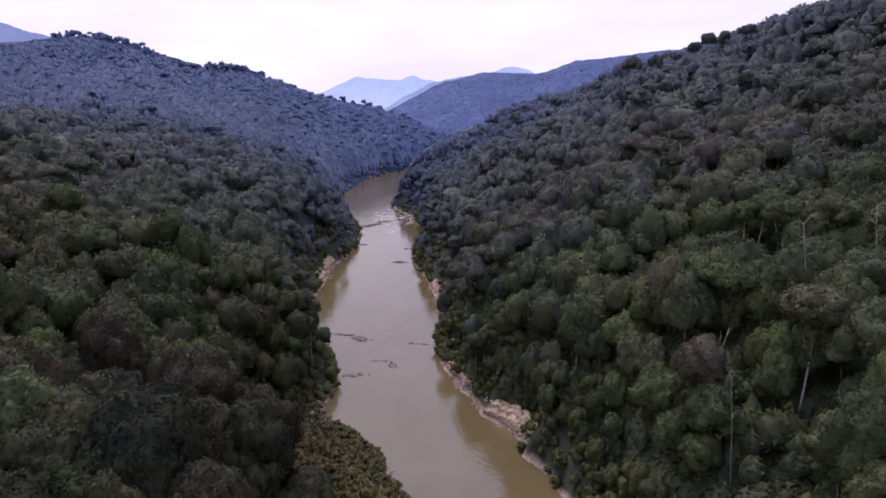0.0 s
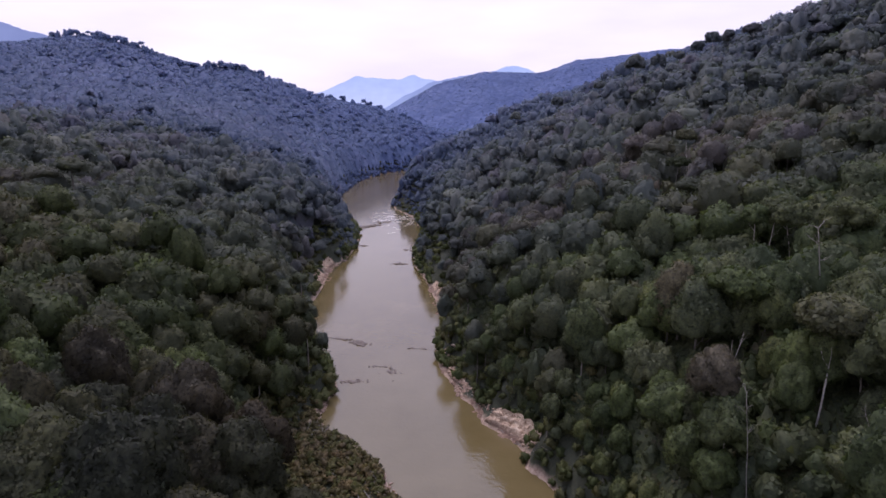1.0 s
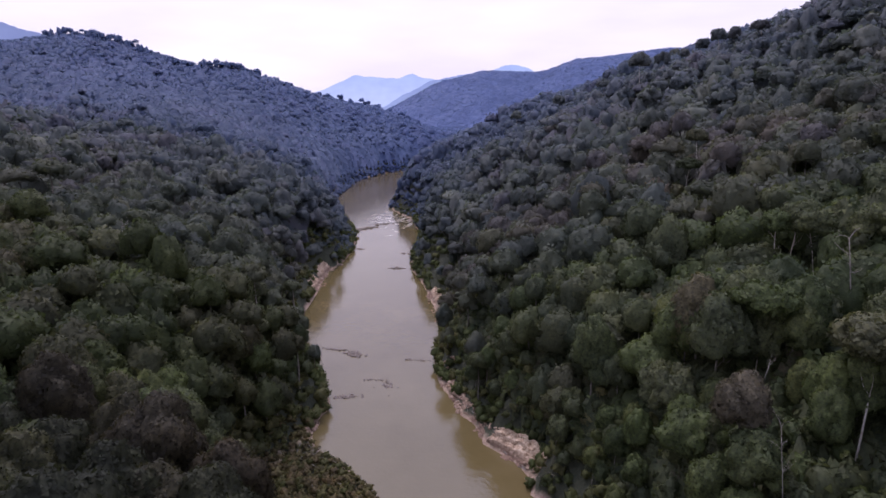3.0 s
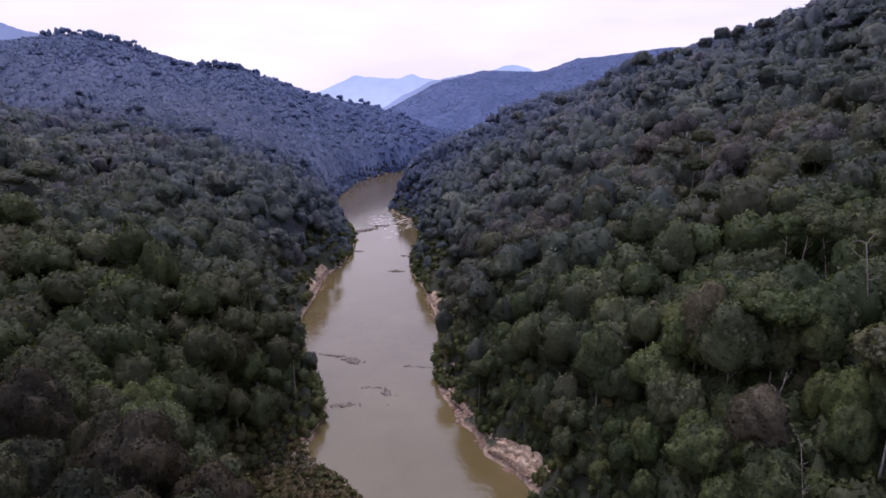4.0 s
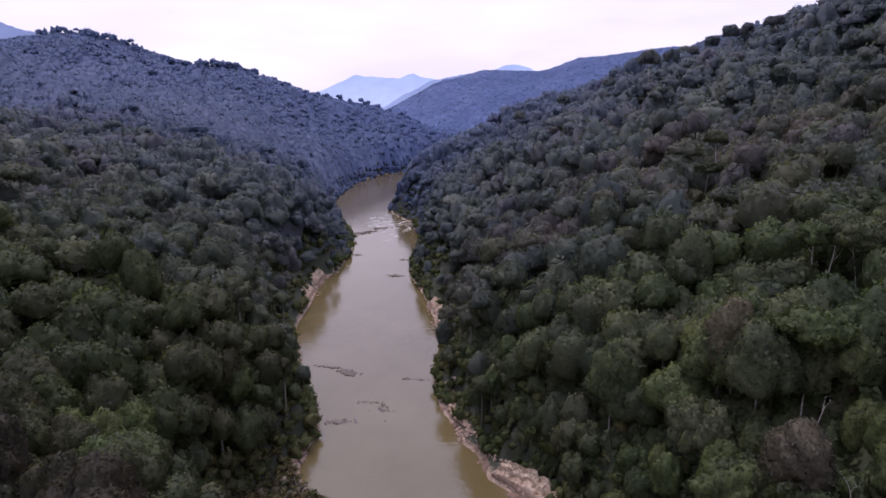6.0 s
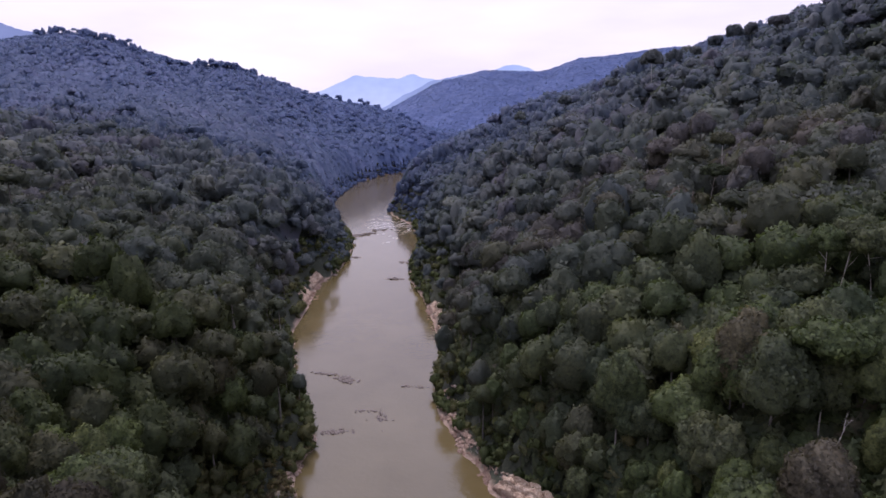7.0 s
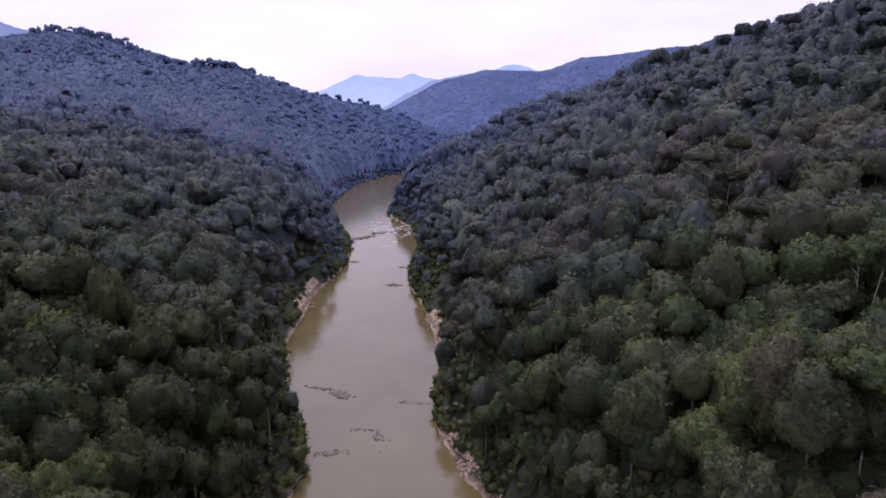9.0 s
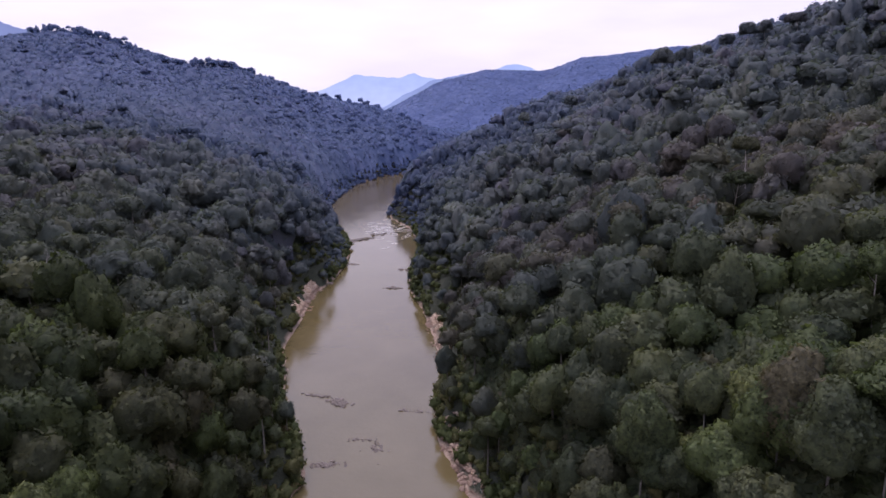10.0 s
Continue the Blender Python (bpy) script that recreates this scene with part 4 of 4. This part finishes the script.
def bare_tree(x, y, top, seed, label, limbs=6, spread=0.6, thick=0.34, reach=4.0):
    """A leafless tree: bole, forking limbs and twigs."""
    z = float(height(np.array([x]), np.array([y]))[0])
    tall = top - z
    thick = thick * 0.7
    r = np.random.default_rng(seed)
    root = new("bare_tree")
    pts, rad = stem(r, (0, 0, -1), (r.normal(0, 0.05), r.normal(0, 0.05), 1), tall * 0.86 + 1, thick, 8, 0.05, 0.35)
    part("trunk", mesh_of("trunk", *tube(pts, rad, 8), [M_DEAD], smooth=True), root)
    for i in range(limbs):
        a = i * 2.4 + r.uniform(-0.6, 0.6)
        base = pts[8 - i % 3]
        lp, lr = stem(r, base, (math.cos(a) * spread, math.sin(a) * spread, r.uniform(0.35, 0.9)), reach * r.uniform(0.6, 1.1), thick * 0.42, 5, 0.2, 0.25)
        bough = part("limb", mesh_of("limb", *tube(lp, lr, 5), [M_DEAD], smooth=True), root)
        for j in range(3):
            tp, tr = stem(r, lp[2 + j], r.normal(0, 0.7, 3) + (0, 0, 0.7), reach * r.uniform(0.2, 0.4), thick * 0.16, 3, 0.25, 0.3)
            part("twig", mesh_of("twig", *tube(tp, tr, 4), [M_DEAD], smooth=True), bough)
    root.matrix_basis = pose(x, y, z, 0, 0, 0)
    return tagged(root, label, "tree", "bare trees")


bare_tree(97, 156, 75.5, 401, "tall dead tree with a bleached white trunk", 7, 0.55, 0.36)
bare_tree(66.5, 89, 58, 402, "dead tree with broad crooked grey limbs", 8, 1.5, 0.22, 3.8)
bare_tree(-105.8, 218.8, 66, 403, "leafless forked tree with pale branches", 7, 0.7, 0.3)
bare_tree(104.6, 239.8, 73, 404, "leafless tree with a fan of thin branches", 9, 0.6, 0.28)
bare_tree(57.5, 106, 52.5, 405, "leafless small tree with upright pale twigs", 9, 0.35, 0.14, 3.0)
bare_tree(62, 132, 53, 406, "thin dead tree bare of leaves", 6, 0.6, 0.2)
bare_tree(-255, 430, 92, 407, "pale dead bole standing over the canopy", 4, 0.5, 0.34)
bare_tree(-52.4, 123, 48, 408, "leafless tree with grey forking limbs", 8, 0.9, 0.15, 3.0)
bare_tree(112, 150, 82, 409, "dead tree with a fork of white limbs", 6, 0.8, 0.36)

# ---------------------------------------------------------------- rocks, clay blocks and driftwood
def rock_mesh(name, seed, mat):
    r = np.random.default_rng(seed)
    v, t = BALLS[2]
    k = r.standard_normal((7, 3))
    k /= np.linalg.norm(k, axis=1)[:, None]
    cut = r.uniform(0.5, 0.85, 7)
    p = v.copy()
    for n, c in zip(k, cut):
        over = np.maximum(p @ n - c, 0)
        p = p - over[:, None] * n
    p = p * (1 + 0.06 * r.standard_normal((len(p), 1)))
    return mesh_of(name, p, t, [mat])


ROCKS = [rock_mesh("river_rock", 500 + i, M_ROCK) for i in range(5)]
M_RUBBLE = stone_material("bank_rubble", (0.150, 0.090, 0.062), (0.38, 0.265, 0.190), 1.3)
BLOCKS = [rock_mesh("bank_block", 520 + i, (M_SAND, M_RUBBLE, M_RUBBLE)[i % 3]) for i in range(6)]


def scatter_rocks(x, y, wide, deep, turn, count, lo, hi, seed, label):
    """A loose string of rocks awash, wide along the turned axis."""
    r = np.random.default_rng(seed)
    ct, st = math.cos(radians(turn)), math.sin(radians(turn))
    for i in range(count):
        a, b = r.normal(0, 0.6) * wide, r.normal(0, 0.36) * deep
        s = r.uniform(lo, hi) * 0.8
        ob = new("river_rock", ROCKS[r.integers(5)])
        ob.matrix_basis = pose(x + a * ct - b * st, y + a * st + b * ct, s * 0.02, r.uniform(-15, 15), r.uniform(-15, 15), r.uniform(0, 360)) @ Matrix.Diagonal((s * r.uniform(0.9, 1.9), s, s * r.uniform(0.3, 0.5), 1))
        tagged(ob, label, "rock", "rocks in the river")


scatter_rocks(-33.6, 219.5, 4.2, 2.4, 8, 46, 0.35, 1.05, 1, "dark wet rock awash near the bank")
scatter_rocks(-44.5, 263, 4.5, 1.3, -12, 34, 0.35, 1.0, 2, "dark flat rock breaking the brown water")
scatter_rocks(-37, 258, 3.0, 2.6, -20, 48, 0.45, 1.4, 3, "dark flat rock breaking the brown water")
scatter_rocks(-20.5, 229, 2.6, 9.0, 10, 24, 0.32, 0.95, 4, "small dark rock alone in the river")
scatter_rocks(-9.5, 251, 4.5, 1.4, -8, 26, 0.30, 0.85, 5, "small dark rock alone in the river")
scatter_rocks(-27, 233, 2.0, 1.0, 5, 12, 0.3, 0.8, 13, "small dark rock alone in the river")
scatter_rocks(-51, 548, 7.0, 6.0, 12, 26, 0.8, 2.0, 14, "dark boulder in the broken water of the rapids")
scatter_rocks(-69, 527, 7.0, 4.0, 20, 31, 0.95, 2.42, 6, "dark boulder on a shoal at the rapids")
scatter_rocks(-57, 535, 4.0, 2.0, 0, 13, 0.84, 1.98, 7, "dark boulder on a shoal at the rapids")
scatter_rocks(-59, 452, 4.0, 2.0, 0, 15, 0.63, 1.43, 8, "dark rock showing above the water")
scatter_rocks(-23, 437, 4.5, 4.0, -15, 24, 0.63, 1.65, 9, "dark rock showing above the water")
scatter_rocks(-26, 397, 5.0, 2.5, -5, 24, 0.63, 1.65, 10, "dark rock showing above the water")
scatter_rocks(-67, 407, 3.0, 3.0, 0, 18, 0.63, 1.54, 11, "dark rock at the water's edge")
scatter_rocks(-20, 560, 6.0, 7.0, 30, 27, 1.05, 2.64, 12, "dark boulder at the water's edge")


def shoal(x, y, a, b, turn, seed, label):
    """A low gravel bank that just breaks the water."""
    f = np.linspace(-1, 1, 25)
    gx, gy = np.meshgrid(f, f)
    d = np.hypot(gx, gy) + 0.3 * value_noise(gx, gy, 0.5, seed)
    z = 0.85 * (0.8 - d) + 0.25 * value_noise(gx, gy, 0.16, seed + 1)
    v = np.stack([gx * a, gy * b, z], -1).reshape(-1, 3)
    i = (np.arange(24)[:, None] * 25 + np.arange(24)[None]).ravel()
    t = np.concatenate([np.stack([i, i + 1, i + 26], -1), np.stack([i, i + 26, i + 25], -1)])
    ob = new("gravel_shoal", mesh_of("gravel_shoal", v, t, [M_ROCK]))
    ob.matrix_basis = pose(x, y, 0, 0, 0, turn)
    return tagged(ob, label, "shoal", kind="structure")


shoal(-71, 524, 9, 7, 25, 160, "brown gravel shoal at the edge of the rapids")
shoal(-73, 508, 6, 5, 0, 163, "brown gravel shoal under bushes at the bank")
shoal(-25, 566, 6, 8, 20, 166, "brown gravel shoal at the edge of the rapids")

M_FOAM = stone_material("river_foam", (0.42, 0.39, 0.37), (0.62, 0.59, 0.57), 1.5)
rf = np.random.default_rng(91)
fv, ft = [], []
for i in range(130):
    fx, fy = rf.uniform(-64, -26), rf.normal(566, 19)
    long, thin, a0 = rf.uniform(0.9, 4.2), rf.uniform(0.2, 0.6), rf.normal(0.25, 0.25)
    for k in range(10):
        q = k * 0.6283
        w = 1 + 0.35 * rf.standard_normal()
        ex, ey = long * math.cos(q) * w, thin * math.sin(q) * w
        fv.append((fx + ex * math.cos(a0) - ey * math.sin(a0), fy + ex * math.sin(a0) + ey * math.cos(a0), 0.02 + 0.05 * (k % 2)))
    ft += [(i * 10, i * 10 + k, i * 10 + k + 1) for k in range(1, 9)]
tagged(new("rapids_foam", mesh_of("rapids_foam", np.array(fv), np.array(ft), [M_FOAM])), "thin streaks of pale foam on the rapids", "foam", kind="stuff")


def bank_blocks(x0, y0, x1, y1, count, lo, hi, seed, label):
    r = np.random.default_rng(seed)
    for i in range(count):
        f = (i + r.uniform(0, 1)) / count
        x, y = x0 + (x1 - x0) * f, y0 + (y1 - y0) * f
        x += r.normal(0, 0.8)
        s = r.uniform(lo, hi)
        z = float(height(np.array([x]), np.array([y]))[0])
        ob = new("bank_block", BLOCKS[r.integers(6)])
        ob.matrix_basis = pose(x, y, max(z, 0) + s * 0.12, r.uniform(-20, 20), r.uniform(-20, 20), r.uniform(0, 360)) @ Matrix.Diagonal((s * r.uniform(0.8, 1.3), s, s * r.uniform(0.5, 0.9), 1))
        tagged(ob, label, "bank", "slumped bank blocks")


bank_blocks(25.5, 172, 10.5, 206, 14, 0.25, 0.6, 1, "small clod of sandy soil slumped from the bank")
bank_blocks(7.5, 207, 0.5, 236, 70, 0.4, 1.3, 3, "broken reddish rubble at the foot of the bank")
bank_blocks(9.5, 207, 3.0, 234, 40, 0.4, 1.1, 9, "broken reddish rubble at the foot of the bank")
bank_blocks(27, 168, 9, 209, 60, 0.3, 0.95, 8, "reddish stone fallen from the scarp to the water")
bank_blocks(-10.3, 141, -17, 157, 44, 0.2, 0.55, 6, "pale cobble at the edge of the gravel bar")
bank_blocks(-43.5, 188, -40, 201, 20, 0.4, 1.1, 7, "reddish clod of soil slumped into the cove")
bank_blocks(-1, 292, -8, 340, 8, 0.4, 1.1, 4, "small clod of sandy soil slumped from the bank")
bank_blocks(-70, 345, -71, 400, 10, 0.4, 1.2, 5, "small clod of sandy soil slumped from the bank")


def scarp(y0, y1, left, wide, high, seed, label):
    """An eroded face of sandy bank along the water, with ledges, gullies and a ragged top."""
    ys = np.arange(y0, y1, 0.4)
    across = np.linspace(-0.8, 1.0, 24)
    us = np.arange(-40.0, 40.0, 0.25)
    rows = []
    for y in ys:
        mid = float(np.interp(y, RIVER[:, 1], RIVER[:, 0]))
        px = mid - us if left else mid + us
        sd, _ = shore(px, np.full(px.shape, y))
        u0 = float(np.interp(0.0, sd[us > 5], us[us > 5]))
        end = min(1.0, (y - y0) / 5, (y1 - y) / 5)
        w = wide * (0.55 + 0.45 * end) * (1 + 0.25 * float(value_noise(np.array(y), np.array(0.0), 6, seed)))
        top = high * max(0.15, end) * (1 + 0.3 * float(value_noise(np.array(y), np.array(3.0), 5, seed + 1)))
        u = u0 + across * w
        x = mid - u if left else mid + u
        k = np.clip(across, 0, 1)
        ledge = np.floor(k * 3 + 0.35) / 3 * 0.45 + k ** 0.6 * 0.55
        z = top * np.minimum(ledge, 1.0) + np.where(across < 0, across * 0.8, 0)
        yy = np.full(x.shape, y)
        split = np.abs(value_noise(x + 0.4 * yy, yy, 2.3, seed + 3))
        z = z + 0.22 * value_noise(x, yy, 0.8, seed + 2) + 0.45 * value_noise(x, yy, 3.2, seed + 5) - 0.9 * np.clip(0.3 - split, 0, 1) / 0.3 * np.clip(k * 2, 0, 1)
        z[-1] = -0.5
        rows.append(np.stack([x + 0.35 * value_noise(np.full(x.shape, y), z * 3, 1.3, seed + 4), np.full(x.shape, y), z], -1))
    n = len(across)
    v = np.concatenate(rows)
    i = (np.arange(len(ys) - 1)[:, None] * n + np.arange(n - 1)[None]).ravel()
    t = np.concatenate([np.stack([i, i + 1, i + n + 1], -1), np.stack([i, i + n + 1, i + n], -1)])
    if left:
        t = t[:, ::-1]
    return tagged(new("bank_scarp", mesh_of("bank_scarp", v, t, [M_SAND])), label, "bank", kind="structure")


scarp(169, 191, False, 6.9, 6.8, 70, "pale eroded scarp of sandy river bank")
scarp(187, 209, False, 4.4, 2.6, 71, "low pinkish shelf of sandy river bank")
scarp(293, 318, False, 5.0, 4.2, 72, "pale eroded scarp of sandy river bank")
scarp(320, 346, False, 5.0, 5.0, 73, "pale eroded scarp of sandy river bank")
scarp(346, 372, True, 5.5, 5.0, 74, "pale eroded scarp of sandy river bank")
scarp(372, 402, True, 5.0, 5.5, 75, "pale eroded scarp of sandy river bank")
scarp(302, 322, True, 3.5, 4.0, 76, "pale eroded scarp of sandy river bank")
scarp(210, 236, False, 2.5, 1.2, 77, "low shelf of broken stones along the water")


def driftwood(x, y, long, thick, turn, seed, label, tilt=4, lift=0.0):
    r = np.random.default_rng(seed)
    z = max(0.0, float(height(np.array([x]), np.array([y]))[0]))
    root = new("driftwood_log")
    pts, rad = stem(r, (-long / 2, 0, 0), (1, 0, 0.02), long, thick, 6, 0.07, 0.5)
    part("log", mesh_of("log", *tube(pts, rad, 7), [M_DEAD], smooth=True), root)
    for i in range(2):
        lp, lr = stem(r, pts[2 + 2 * i], (0.6, r.choice((-1, 1)) * 0.7, 0.5), long * 0.22, thick * 0.5, 3, 0.15, 0.4)
        part("branch_stub", mesh_of("branch_stub", *tube(lp, lr, 5), [M_DEAD], smooth=True), root)
    root.matrix_basis = pose(x, y, z + thick * 0.6 + lift, 0, -tilt, turn)
    return tagged(root, label, "driftwood", "driftwood on the banks")


rw = np.random.default_rng(77)
for i in range(42):
    y = rw.uniform(138, 186)
    edge = float(np.interp(y, (143, 165, 180, 191), (-11.5, -22, -35, -43)))
    driftwood(edge - rw.uniform(1, 20) * float(np.interp(y, (140, 190), (1, 0.25))), y, rw.uniform(1.0, 4.5), rw.uniform(0.07, 0.16), rw.uniform(0, 180), 600 + i, "bleached driftwood stick stranded in the scrub", rw.uniform(5, 25), 1.1)
for i in range(14):
    y = rw.uniform(160, 206)
    driftwood(float(np.interp(y, (165, 206), (26, 9))) + rw.uniform(-1, 3), y, rw.uniform(1.5, 4.5), rw.uniform(0.06, 0.18), rw.uniform(90, 150), 640 + i, "pale driftwood log lying on the sandy bank")
driftwood(23, 168, 3.4, 0.2, 140, 670, "pale driftwood log lying on the sandy bank")

# low scrub on the gravel bar and ochre grass along the bank above it
M_SCRUB = foliage("scrub_leaves", [(0.0, (0.068, 0.068, 0.024)), (0.35, (0.101, 0.093, 0.034)), (0.6, (0.155, 0.113, 0.062)), (0.75, (0.083, 0.090, 0.029)), (0.9, (0.129, 0.116, 0.050)), (0.955, (0.155, 0.121, 0.070)), (1.0, (0.372, 0.302, 0.224))], "hue")
TUFT = [dome_form(230 + i, 2, 6, 0, 0.8, 60, 0.20, 0.64, 0.1, 0.7, 2.2) for i in range(4)]


def on_bar(x, y, sd, left):
    return left & (sd > 0.8) & (sd < np.interp(y, BAR_Y, BAR_W) + 3) & (y < 193)


x, y, s = spots(-60, 10, 125, 195, 1.3, 51, on_bar)
pick = np.random.default_rng(8).random(len(x)) < 0.85
forest("bar_scrub", x[pick], y[pick], TUFT, M_SCRUB, "low brown-green scrub covering the gravel bar", 52, tall=(0.8, 3.2), rad=(0.5, 1.8), bole=False, flat=True, young=0.85)

gx, gy, s = spots(-62, -28, 196, 262, 1.9, 53, lambda x, y, sd, left: left & (sd > 0.2) & (sd < 4.5) & (value_noise(x, y, 9, 54) > -0.1))
forest("bank_grass", gx, gy, TUFT, M_SCRUB, "ochre grass and brown scrub on the river bank", 55, tall=(1.2, 3.0), rad=(0.9, 1.8), bole=False, flat=True, young=1.0)
